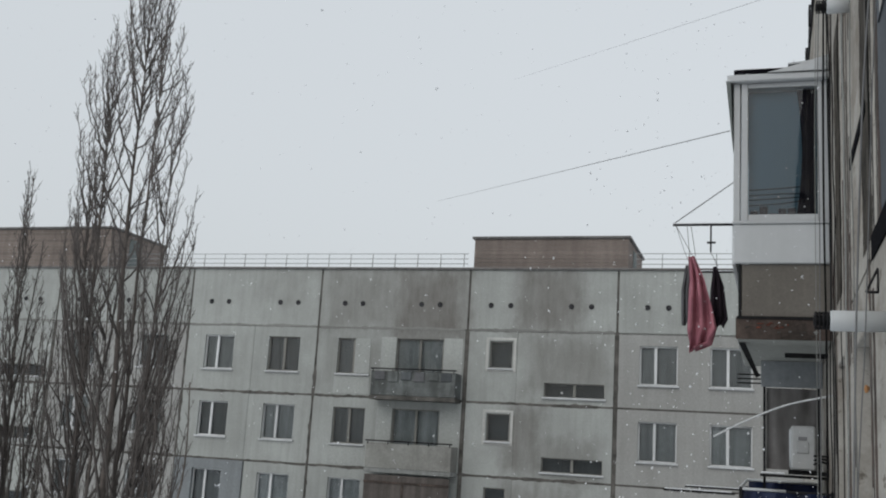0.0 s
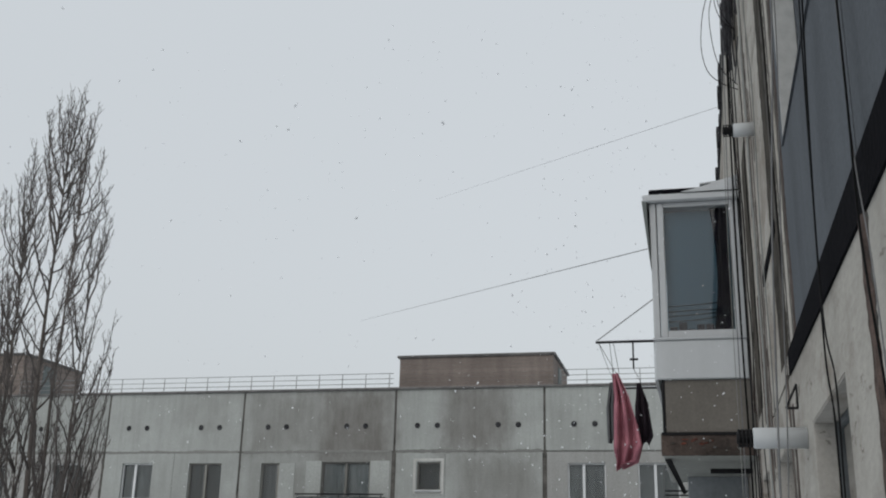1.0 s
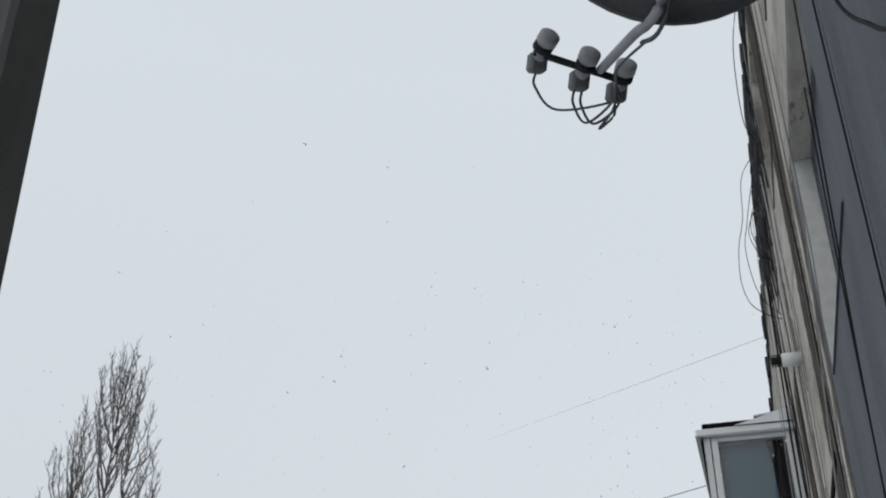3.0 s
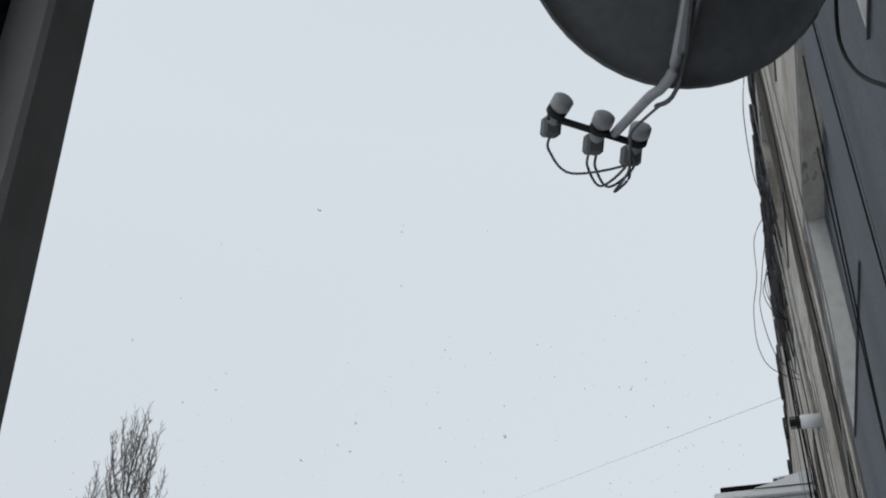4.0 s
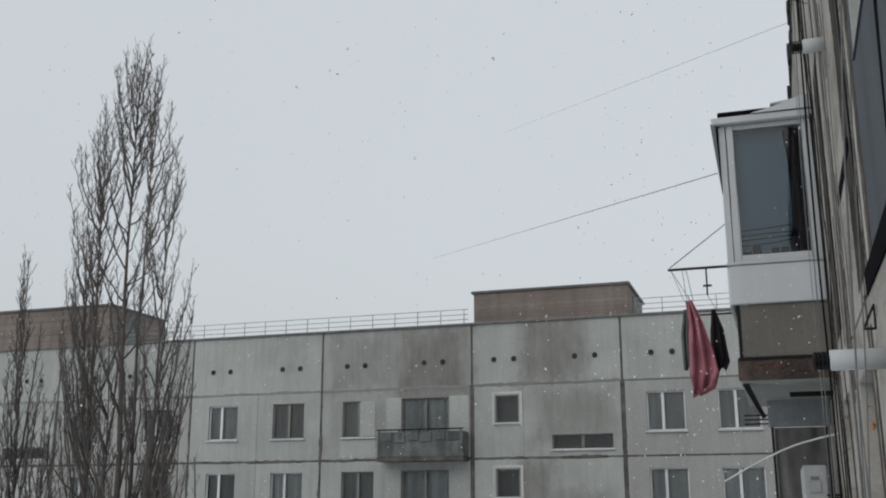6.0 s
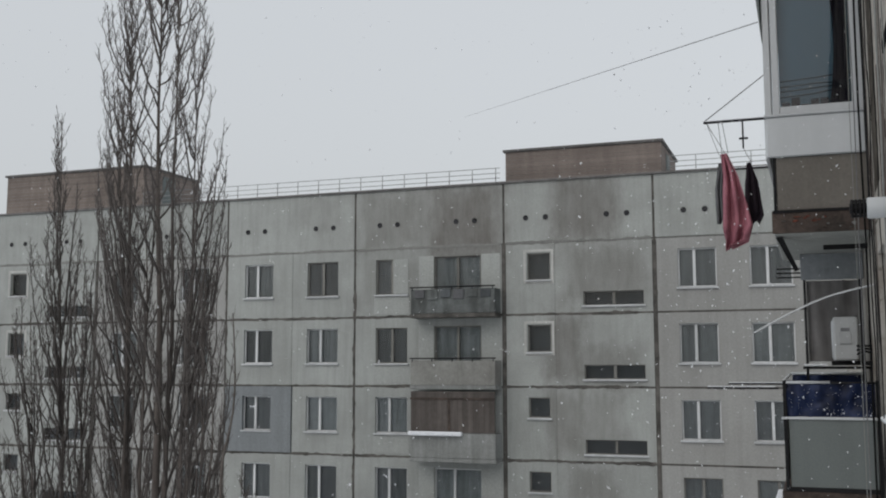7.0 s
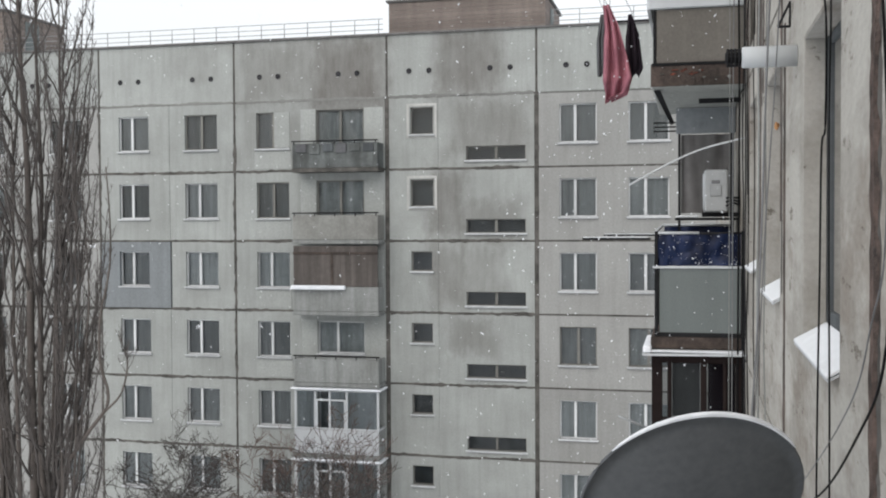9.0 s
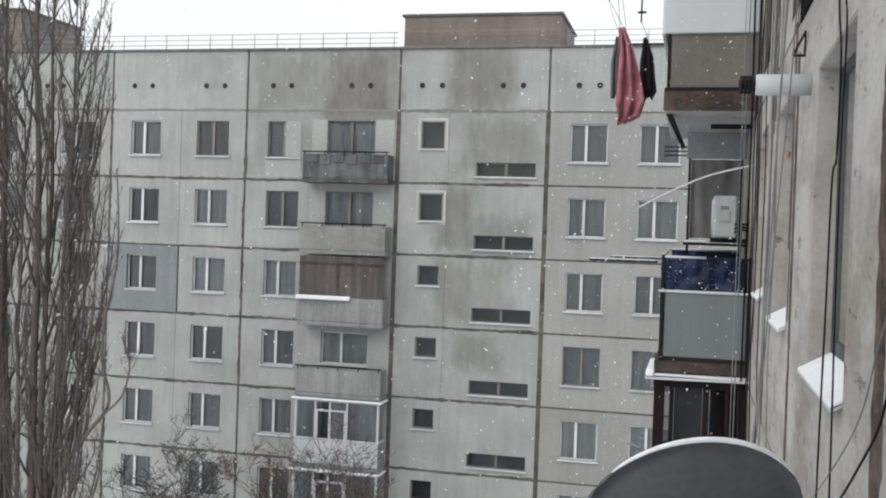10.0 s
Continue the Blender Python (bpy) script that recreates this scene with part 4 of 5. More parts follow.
def build_lower_balcony():
    b = tagged(new("open_balcony"), "open balcony with grey sheet side and blue tarpaulin at the rail", "balcony")
    y1 = 15.1
    part("slab", box((11.13, BY, 19.99), (XW - 0.002, y1, 20.12), 0.01), RUSTSLAB, b)
    part("side_sheet", box((11.22, BY + 0.0, 20.165), (12.035, BY + 0.02, 20.83), 0.004), FLATGREY, b, "pale grey flat sheet")
    part("front_sheet", box((11.17, BY + 0.05, 20.165), (11.19, y1, 20.83), 0.004), FLATGREY, b)
    for x0, x1, z0, z1 in ((11.17, 11.205, 20.125, 21.22), (12.04, 12.075, 20.0, 21.22)):
        part("post", box((x0, BY - 0.015, z0), (x1, BY + 0.03, z1), 0.004), BLACKMETAL, b)
    part("kick_strip", box((11.207, BY + 0.002, 20.12), (12.038, BY + 0.022, 20.163), 0.003), BLACKMETAL, b)
    part("trim", box((11.15, BY - 0.02, 20.832), (12.05, BY + 0.022, 20.855), 0.004), WHITEPVC, b)

    def tarp(points, n, h, away):
        v, f = [], []
        (xa, ya), (xb, yb) = points
        for i in range(n + 1):
            for j in range(7):
                u = i / n
                d = 0.06 * noise.noise(Vector((u * 7, j * 0.8, ya))) + 0.03 * noise.noise(Vector((u * 23, j * 1.9, xa)))
                v.append((xa + (xb - xa) * u + away[0] * d, ya + (yb - ya) * u + away[1] * d, 20.86 + h * j / 6))
        for i in range(n):
            for j in range(6):
                a = i * 7 + j
                f.append((a, a + 7, a + 8, a + 1))
        return part("tarpaulin", mesh_of("tarpaulin", v, f, BLUE, True), None, b, "dark blue tarpaulin")

    tarp(((11.205, BY + 0.012), (12.035, BY + 0.012)), 30, 0.33, (0, 1))
    tarp(((11.19, BY + 0.03), (11.19, y1)), 60, 0.33, (1, 0))
    tarp(((11.2, y1), (12.05, y1)), 20, 0.40, (0, 1))
    rr = random.Random(9)
    v, f = [], []
    for k in range(90):
        x, z, r = rr.uniform(11.22, 12.03), 20.87 + 0.32 * rr.random(), 0.003 + 0.006 * rr.random() ** 4
        o = len(v)
        v += [(x + r * rr.uniform(0.5, 1.6) * math.cos(a), BY - 0.03 - 0.006 * (q % 2), z + r * rr.uniform(0.4, 1.0) * math.sin(a)) for q, a in enumerate([math.tau * q / 6 for q in range(6)])]
        v.append((x, BY - 0.043, z))
        f += [(o + q, o + (q + 1) % 6, o + 6) for q in range(6)]
    tagged(part("snow_crumbs", mesh_of("snow_crumbs", v, f, SNOW), None, b, "crumbs of snow caught on the tarpaulin"), kind="stuff")
    tube("handrail", [(11.18, BY, 21.2), (11.62, BY, 21.2)], 0.014, WHITEPVC, b)
    tube("handrail", [(11.63, BY, 21.195), (12.06, BY, 21.195)], 0.012, BLACKMETAL, b)
    tube("handrail", [(11.18, BY + 0.02, 21.21), (11.18, y1, 21.26)], 0.016, WHITEPVC, b)
    tube("handrail", [(11.18, y1, 21.27), (12.05, y1, 21.27)], 0.016, WHITEPVC, b)
    # the far end: hanging sheet under a grey board
    yf = 14.25
    part("end_board", box((11.36, yf, 22.40), (12.07, yf + 0.03, 22.715), 0.004), BLUEBOARD, b, "blue-grey board")
    v, f = [], []
    for i in range(25):
        for j in range(9):
            v.append((11.42 + 0.6 * i / 24, yf + 0.05 + 0.05 * noise.noise(Vector((i * 0.22, j * 0.12, 3.0))), 21.42 + 0.97 * j / 8))
    for i in range(24):
        for j in range(8):
            a = i * 9 + j
            f.append((a, a + 9, a + 10, a + 1))
    part("hanging_sheet", mesh_of("hanging_sheet", v, f, HANGSHEET, True), None, b, "creased grey sheet hung at the end")
    part("end_post", box((11.385, yf, 20.13), (11.415, yf + 0.03, 22.40), 0.003), BLACKMETAL, b)
    part("end_post", box((12.01, yf, 20.13), (12.05, yf + 0.03, 22.40), 0.003), BLACKMETAL, b)
    part("soffit_bar", box((11.62, BY + 0.6, 22.60), (12.06, BY + 0.65, 22.65), 0.004), BLACKMETAL, b)
    v = [(11.15, BY + 0.3, 22.715), (11.22, BY + 0.3, 22.715), (11.36, BY + 0.9, 22.42), (11.32, BY + 0.9, 22.40), (11.15, BY + 0.34, 22.715), (11.22, BY + 0.34, 22.715), (11.36, BY + 0.94, 22.42), (11.32, BY + 0.94, 22.40)]
    part("strut", mesh_of("strut", v, [(0, 1, 2, 3), (7, 6, 5, 4), (0, 4, 5, 1), (1, 5, 6, 2), (2, 6, 7, 3), (3, 7, 4, 0)], BLACKMETAL), None, b)
    part("shelf", box((11.36, yf - 0.9, 21.33), (12.06, yf + 0.02, 21.36), 0.003), BLACKMETAL, b)
    part("shelf_snow", box((11.37, yf - 0.9, 21.362), (11.62, yf - 0.7, 21.385), 0.008), SNOW, b)
    return b


def build_ac():
    ac = tagged(new("air_conditioner"), "white outdoor air conditioner unit on black brackets", "air conditioner")
    ya, yb, x0, x1, z0, z1 = 13.15, 13.9, 11.685, 11.945, 21.42, 21.90
    part("case", box((x0, ya, z0), (x1, yb, z1), 0.03, None, 3), APPLIANCE, ac)
    part("side_grip", box((x0 + 0.08, ya - 0.006, z1 - 0.16), (x0 + 0.17, ya + 0.004, z1 - 0.12), 0.004), SHEETGREY, ac)
    part("service_cover", box((x0 + 0.06, ya - 0.012, z1 - 0.30), (x0 + 0.19, ya + 0.004, z1 - 0.17), 0.012, None, 2), APPLIANCE, ac)
    v, f = [], []
    tube_data([(x0 - 0.004, ya + 0.3 + 0.2 * math.cos(w), z0 + 0.24 + 0.2 * math.sin(w)) for w in [2 * math.pi * k / 24 for k in range(25)]], 0.008, 5, v, f)
    part("fan_grille", mesh_of("fan_grille", v, f, ACWHITE), None, ac)
    for y in (ya + 0.08, yb - 0.1):
        part("bracket", box((x0 - 0.02, y, z0 - 0.05), (XW - 0.003, y + 0.035, z0 - 0.002), 0.003), BLACKMETAL, ac)
    for k in range(3):
        tube("pipe", curve_points([(x1 - 0.04, ya + 0.02, z0 + 0.06 + 0.05 * k), (x1 + 0.05, ya - 0.02, z0 + 0.10 + 0.03 * k), (XW - 0.01, ya + 0.04, z0 + 0.08 + 0.04 * k)]), 0.012, BLACKMETAL, ac)
    return ac


def build_dark_balcony():
    b = tagged(new("enclosed_balcony"), "balcony enclosed in dark stained wood under a snowy tin visor", "balcony")
    y1 = 15.1
    part("slab", box((11.13, BY, 17.12), (XW - 0.002, y1, 17.30), 0.01), BALCGREY, b)
    fr = bmesh.new()
    for x0, x1 in ((11.14, 11.25), (11.30, 11.345), (11.635, 11.70), (11.86, 11.90), (11.99, 12.06)):
        box((x0, BY - 0.01, 18.35), (x1, BY + 0.06, 19.93), 0.006, fr)
    for z in (18.35, 19.20, 19.85):
        box((11.14, BY - 0.006, z), (12.06, BY + 0.055, z + 0.075), 0.006, fr)
    part("frame", fr, DARKBROWN, b, "dark stained wooden frame")
    for k in range(9):
        x = 11.15 + 0.1 * k
        part("plank", box((x, BY, 17.31), (x + 0.096, BY + 0.025, 18.34), 0.003), DARKBROWN, b)
    part("pane", mesh_of("pane", [(11.2, BY + 0.03, 18.4), (12.02, BY + 0.03, 18.4), (12.02, BY + 0.03, 19.9), (11.2, BY + 0.03, 19.9)], [(0, 1, 2, 3)], DIMGLASS), None, b)
    part("blind", box((11.35, BY + 0.07, 19.285), (11.63, BY + 0.085, 19.84)), CURTAIN, b, "grey blind")
    part("net_curtain", box((11.71, BY + 0.07, 19.285), (11.98, BY + 0.085, 19.84)), DARKCLOTH, b)
    part("stored_box", box((11.36, BY + 0.07, 18.9), (11.66, BY + 0.4, 19.18), 0.01), DARKROOM, b)
    rr = random.Random(22)
    for k in range(9):
        x = rr.uniform(11.34, 11.9)
        w, h, z = rr.uniform(0.05, 0.14), rr.uniform(0.06, 0.3), rr.choice((18.45, 18.8, 19.3))
        part("stored_box", box((x, BY + 0.10 + 0.02 * k, z), (x + w, BY + 0.20 + 0.02 * k, z + h), 0.006), (DARKCLOTH, BROWNBOARD, GREYCLOTH)[k % 3], b)
    part("front_wall", box((11.14, BY + 0.07, 17.31), (11.17, y1, 19.93), 0.004), DARKBROWN, b)
    v = [(11.05, BY - 0.16, 19.935), (XW - 0.003, BY - 0.16, 19.95), (XW - 0.003, BY + 0.1, 19.975), (11.05, BY + 0.1, 19.96)]
    v += [(x, y, z + 0.022) for x, y, z in v]
    part("visor", mesh_of("visor", v, [(3, 2, 1, 0), (4, 5, 6, 7), (0, 1, 5, 4), (1, 2, 6, 5), (2, 3, 7, 6), (3, 0, 4, 7)], WHITEPVC), None, b)
    part("visor_snow", box((11.055, BY - 0.155, 19.965), (11.14, BY + 0.9, 20.04), 0.02, None, 2), SNOW, b, "snow piled on the visor")
    part("visor_snow", box((11.14, BY - 0.15, 19.975), (XW - 0.01, BY - 0.02, 19.988), 0.005), SNOW, b)
    return b


def build_drying_rack(z, x_tip, ys, hook):
    r = tagged(new("drying_rack"), "black metal clothes drying arms with thin lines", "drying rack")
    for y in ys:
        part("arm", box((x_tip, y - 0.011, z - 0.011), (11.13, y + 0.011, z + 0.011), 0.003), BLACKMETAL, r)
        part("arm_snow", box((x_tip + 0.01, y - 0.010, z + 0.0115), (11.1, y + 0.010, z + 0.0205), 0.003), SNOW, r)
    for k in range(1 if hook else 2):
        x = x_tip + 0.03 + 0.25 * k
        tube("line", [(x, ys[0], z), (x + 0.0, (ys[0] + ys[1]) / 2, z - 0.05), (x, ys[1], z)], 0.003, WIRE, r, 5)
    if hook:
        tube("hook_rod", [(10.87, ys[0], z), (10.87, ys[0], z - 0.3)], 0.009, BLACKMETAL, r)
        part("hook_bar", box((10.83, ys[0] - 0.012, z - 0.205), (10.92, ys[0] + 0.012, z - 0.185), 0.003), BLACKMETAL, r)
    return r


def build_cloth(name, label, category, material, outline, y, folds, hang):
    """Cloth that hangs between rows of (z, x from, x to), with folds across."""
    v, f = [], []
    m = 18
    rows = []
    for (za, a0, a1), (zb, b0, b1) in zip(outline, outline[1:]):
        for k in range(6):
            t = k / 6
            rows.append((za + (zb - za) * t, a0 + (b0 - a0) * t, a1 + (b1 - a1) * t))
    rows.append(outline[-1])
    for j, (z, x0, x1) in enumerate(rows):
        for i in range(m + 1):
            u = i / m
            w = (x1 - x0)
            v.append((x0 + w * u, y + folds * min(1, j / 6 + 0.2) * (0.8 * math.sin(u * 15 + 0.22 * j) + 1.6 * noise.noise(Vector((u * 3.5, j * 0.16, x0)))) + 0.4 * folds * math.sin(u * 5 + j * 0.2), z - 0.03 * math.sin(u * math.pi * 2 + 0.4) * min(1, j / len(rows))))
    for j in range(len(rows) - 1):
        for i in range(m):
            a = j * (m + 1) + i
            f.append((a, a + 1, a + m + 2, a + m + 1))
    me = mesh_of(name, v, f, material, True)
    ob = part(name, me, None)
    sol = ob.modifiers.new("thickness", "SOLIDIFY")
    sol.thickness = 0.006
    tagged(ob, label, category, group="washing on the line")
    for k, (hx, hz) in enumerate(hang):
        tube("cord", [(hx, BY + 0.02, hz), (outline[0][1] + 0.05 + 0.03 * k, y, outline[0][0])], 0.0035, WIRE, ob, 5)
    return ob


build_glazed_balcony()
build_lower_balcony()
build_ac()
build_dark_balcony()
build_drying_rack(23.94, 10.47, (BY + 0.02, 14.9), True)
build_drying_rack(21.14, 10.42, (BY + 0.02, 14.9), False)
far_arms = tagged(new("drying_rack"), "short black drying arms behind the grey end board", "drying rack")
for z in (22.60, 22.545, 22.49):
    part("arm", box((11.06, 14.89, z - 0.009), (11.40, 14.91, z + 0.009), 0.002), BLACKMETAL, far_arms)
build_cloth("towel", "faded pink towel hung out to dry", "towel", PINK, [(23.66, 10.61, 10.68), (23.4, 10.62, 10.79), (23.1, 10.62, 10.87), (22.86, 10.62, 10.92), (22.70, 10.64, 10.87), (22.62, 10.63, 10.70)], 12.45, 0.075, [(10.50, 23.94), (10.66, 23.94)])
build_cloth("trousers", "dark trousers hung out to dry", "trousers", DARKCLOTH, [(23.58, 10.87, 10.91), (23.35, 10.84, 10.99), (23.0, 10.85, 11.03), (22.9, 10.88, 10.98)], 12.62, 0.04, [(10.87, 23.64)])
build_cloth("shirt", "grey shirt hung out to dry", "shirt", GREYCLOTH, [(23.62, 10.56, 10.62), (23.35, 10.51, 10.63), (22.95, 10.53, 10.64)], 12.75, 0.04, [(10.62, 23.94)])


def build_loose_lines():
    pole = tagged(tube("plastic_tube", curve_points([(10.92, 12.0, 21.70), (11.3, 12.0, 21.905), (11.65, 12.0, 22.055), (12.07, 12.0, 22.16)]), 0.009, WHITEPVC), "bent white plastic tube sticking out from the wall", "tube")
    stick = tagged(tube("stick", [(10.80, 12.05, 19.28), (11.16, 12.12, 19.13)], 0.012, RAIL), "pale stick poking out of the enclosed balcony", "stick")
    far = tagged(tube("overhead_wire", [(11.06, BY, 24.98), (-0.5, 40.5, 31.9), (-8.0, 58.95, 36.4)], 0.006, WIRE, None, 5), "thin grey overhead wire running off across the yard", "wire")
    stay = tagged(tube("overhead_wire", [(11.10, BY, 24.40), (10.47, BY + 0.02, 23.95)], 0.006, WIRE, None, 5), "short stay wire from the balcony to the drying arm", "wire")
    up = tagged(tube("overhead_wire", [(12.06, 15.4, 28.2), (3.2, 40.0, 37.1), (-3.28, 58.0, 43.6)], 0.0035, WIRE, None, 5), "thin grey overhead wire from the roof edge", "wire")


build_loose_lines()


# ---- flues, cables and fixings on the wall ----
def build_flue(y, z, reach):
    fl = tagged(new("boiler_flue"), "white coaxial boiler flue with a black cage end", "flue")
    x0 = XW - reach
    v, f = [], []
    tube_data([(XW - 0.002, y, z), (x0 + 0.012, y, z), (x0 + 0.003, y, z), (x0, y, z)], [0.057, 0.057, 0.054, 0.046], 20, v, f)
    part("pipe", mesh_of("pipe", v, f, ACWHITE, True), None, fl)
    for k in range(4):
        part("cage_ring", tube_mesh([(x0 - 0.008 - 0.02 * k, y, z), (x0 - 0.018 - 0.02 * k, y, z)], 0.05, BLACKMETAL), None, fl)
    for k in range(6):
        w = 2 * math.pi * k / 6
        tube("cage_bar", [(x0, y + 0.046 * math.cos(w), z + 0.046 * math.sin(w)), (x0 - 0.08, y + 0.046 * math.cos(w), z + 0.046 * math.sin(w))], 0.004, BLACKMETAL, fl, 5)
    part("inner_pipe", tube_mesh([(x0 + 0.01, y, z), (x0 - 0.085, y, z)], 0.03, BLACKMETAL), None, fl)
    return fl


def tube_mesh(points, r, mat, sides=18):
    v, f = tube_data(points, r, sides)
    return mesh_of("tube", v, f, mat, True)


def build_wall_cables():
    rnd = random.Random(12)
    runs = [
        ([(12.03, 4.78, 24.9), (12.03, 5.29, 23.35), (12.03, 5.45, 22.4), (12.03, 5.33, 22.07), (12.03, 5.345, 21.69), (12.03, 5.46, 21.6), (12.03, 5.5, 21.11), (12.03, 5.58, 20.22), (12.03, 5.6, 18.5)], 0.0042),
        ([(12.03, 5.1, 24.6), (12.03, 5.34, 23.35), (12.03, 5.4, 22.5), (12.03, 5.2, 22.18), (12.03, 5.23, 21.74), (12.03, 5.22, 21.12), (12.03, 5.18, 20.33), (12.03, 5.2, 18.5)], 0.0038),
        ([(12.03, 4.25, 25.2), (12.03, 4.29, 24.27), (12.03, 4.29, 23.02), (12.03, 4.3, 22.5), (12.03, 4.15, 21.96), (12.03, 4.04, 21.5), (12.03, 4.0, 21.19), (12.03, 4.127, 20.9), (12.03, 4.5, 20.67), (12.03, 5.26, 20.31), (12.03, 6.4, 19.9)], 0.0042),
        ([(12.04, 4.35, 24.9), (12.035, 4.33, 23.0), (12.04, 4.2, 22.3), (12.03, 4.07, 21.34), (12.03, 4.3, 21.02), (12.03, 4.76, 20.69), (12.03, 6.32, 20.045), (12.03, 8.0, 19.5)], 0.0026),
    ]
    for ctrl, r in runs:
        tagged(tube("cable", curve_points(ctrl, 10), r, CABLE if r > 0.003 else WIRE, None, 7), "black cable hanging down the wall", "cable", group="cables on the wall")
    for ctrl, r, mat in (
        ([(12.05, 6.7, 28.1), (12.06, 6.65, 25.3), (12.03, 6.6, 24.4), (11.955, 6.6, 23.33), (11.905, 6.6, 22.17), (11.88, 6.6, 21.34), (11.858, 6.6, 20.74), (11.817, 6.6, 19.95), (11.79, 6.6, 18.4)], 0.006, WIRE),
        ([(12.06, 6.8, 28.1), (12.065, 6.65, 25.3), (12.055, 6.6, 24.4), (12.0, 6.6, 23.33), (11.95, 6.6, 22.17), (11.92, 6.61, 21.67), (11.896, 6.61, 21.26), (11.872, 6.61, 20.74), (11.83, 6.61, 19.95), (11.80, 6.61, 18.4)], 0.0038, WIRE),
        ([(12.0, 11.9, 28.1), (11.928, 11.9, 25.5), (11.915, 11.9, 24.0), (11.915, 11.9, 22.5), (11.91, 11.9, 20.0), (11.91, 11.9, 17.5)], 0.0042, BALCGREY),
        ([(12.03, 11.86, 28.1), (11.95, 11.86, 25.5), (11.955, 11.86, 24.0), (11.945, 11.86, 22.5), (11.94, 11.86, 20.0), (11.94, 11.86, 17.5)], 0.006, WIRE),
        ([(12.05, 11.95, 28.1), (12.01, 11.95, 25.6), (12.0, 11.95, 24.0), (12.01, 11.95, 22.5), (12.0, 11.95, 20.0), (12.0, 11.95, 17.5)], 0.011, CABLE)):
        tagged(tube("cable", curve_points(ctrl, 8), r, mat, None, 6), "black cable strung down in front of the wall" if mat is CABLE else "pale grey cable strung down in front of the wall", "cable", group="cables on the wall")
    for y, z0, z1, r, mat in ((7.4, 22.8, 28.1, 0.005, CABLE), (8.75, 19.0, 28.1, 0.005, BALCGREY), (9.55, 18.0, 28.1, 0.009, BALCGREY), (10.1, 18.0, 28.1, 0.005, CABLE), (11.0, 18.0, 28.1, 0.006, CABLE), (11.5, 18.0, 28.1, 0.008, BLACKMETAL), (11.8, 18, 27.5, 0.007, CABLE)):
        pts, z = [], z1
        while z > z0:
            pts.append((XW - 0.02 - r - 0.02 * rnd.random(), y + 0.04 * (rnd.random() - 0.5), z))
            z -= 0.55
        tagged(tube("cable", curve_points(pts, 3), r, mat, None, 6), "thin cable running down the panel wall", "cable", group="cables on the wall")
    UPLOOP = [(11.98, 3.26, 23.9), (11.98, 3.54, 23.88), (11.98, 3.59, 23.8), (11.98, 3.48, 23.6), (11.98, 3.25, 23.34), (11.99, 2.98, 23.09), (12.05, 2.6, 23.0)]
    loops = [
        [(12.02, 8.2, 28.1), (11.93, 8.4, 27.7), (11.94, 9.0, 27.4), (12.04, 9.5, 27.5)],
        [(12.04, 10.4, 27.95), (11.89, 10.4, 27.67), (11.84, 10.4, 27.2), (11.755, 10.4, 26.85), (11.725, 10.4, 26.48), (11.775, 10.4, 26.22), (11.9, 10.4, 26.08), (12.05, 10.5, 26.05)],
        [(12.05, 10.3, 27.75), (11.96, 10.4, 27.5), (11.867, 10.4, 27.1), (11.817, 10.4, 26.84), (11.84, 10.4, 26.47), (11.905, 10.4, 26.23), (12.05, 10.5, 26.1)],
        [(12.05, 10.4, 27.45), (11.92, 10.4, 27.17), (11.875, 10.4, 26.99), (11.934, 10.4, 26.77), (12.05, 10.4, 26.65)],
        [(12.05, 10.2, 27.4), (11.94, 10.3, 27.2), (11.9, 10.35, 27.0), (11.95, 10.4, 26.82), (12.05, 10.5, 26.72)],
    ]
    loops.append(UPLOOP)
    for ctrl in loops:
        tagged(tube("cable", curve_points(ctrl, 10), 0.0065 if ctrl is UPLOOP else 0.0042, CABLE, None, 6), "loose loop of cable hanging from the roof edge", "cable", group="cables on the wall")
    # tangle of old cable and tar under the roof edge
    v, f = [], []
    for k in range(110):
        y = 9.0 + 3.2 * rnd.random()
        z = 28.1 - 1.1 * rnd.random() * (1 - abs(y - 10.2) / 2.4)
        p = Vector((XW - 0.02 - 0.05 * rnd.random(), y, z))
        pts = [p]
        for i in range(4):
            p = p + Vector((0.03 * (rnd.random() - 0.5), 0.25 * (rnd.random() - 0.4), -0.28 * rnd.random()))
            p.x = min(p.x, XW - 0.012)
            pts.append(p)
        tube_data(pts, 0.009, 5, v, f)
    tagged(part("cable_tangle", mesh_of("cable_tangle", v, f, SOOT), None), "black tangle of old cables under the roof edge", "cables", kind="stuff")


def build_fixings():
    br = tagged(new("wall_bracket"), "small rusty triangular steel bracket on the wall", "bracket")
    a, b, c = (XW - 0.004, 7.3, 22.56), (XW - 0.07, 7.3, 22.42), (XW - 0.004, 7.3, 22.42)
    for p, q in ((a, b), (b, c), (a, c)):
        tube("bar", [p, q], 0.008, BLACKMETAL, br, 6)
    rr = random.Random(3)
    for y, z, s in ((8.1, 21.93, 0.026),):
        bm = bmesh.new()
        bmesh.ops.create_icosphere(bm, subdivisions=2, radius=s)
        for v in bm.verts:
            v.co *= 1 + 0.4 * (rr.random() - 0.5)
            v.co.x *= 0.6
        bmesh.ops.translate(bm, verts=bm.verts, vec=(XW - 0.012, y, z))
        tagged(part("foam_patch", bm, FOAM), "lump of orange mounting foam on the wall", "foam")


build_flue(6.94, 22.2, 0.285)
build_flue(9.15, 25.02, 0.17)
build_wall_cables()
build_fixings()


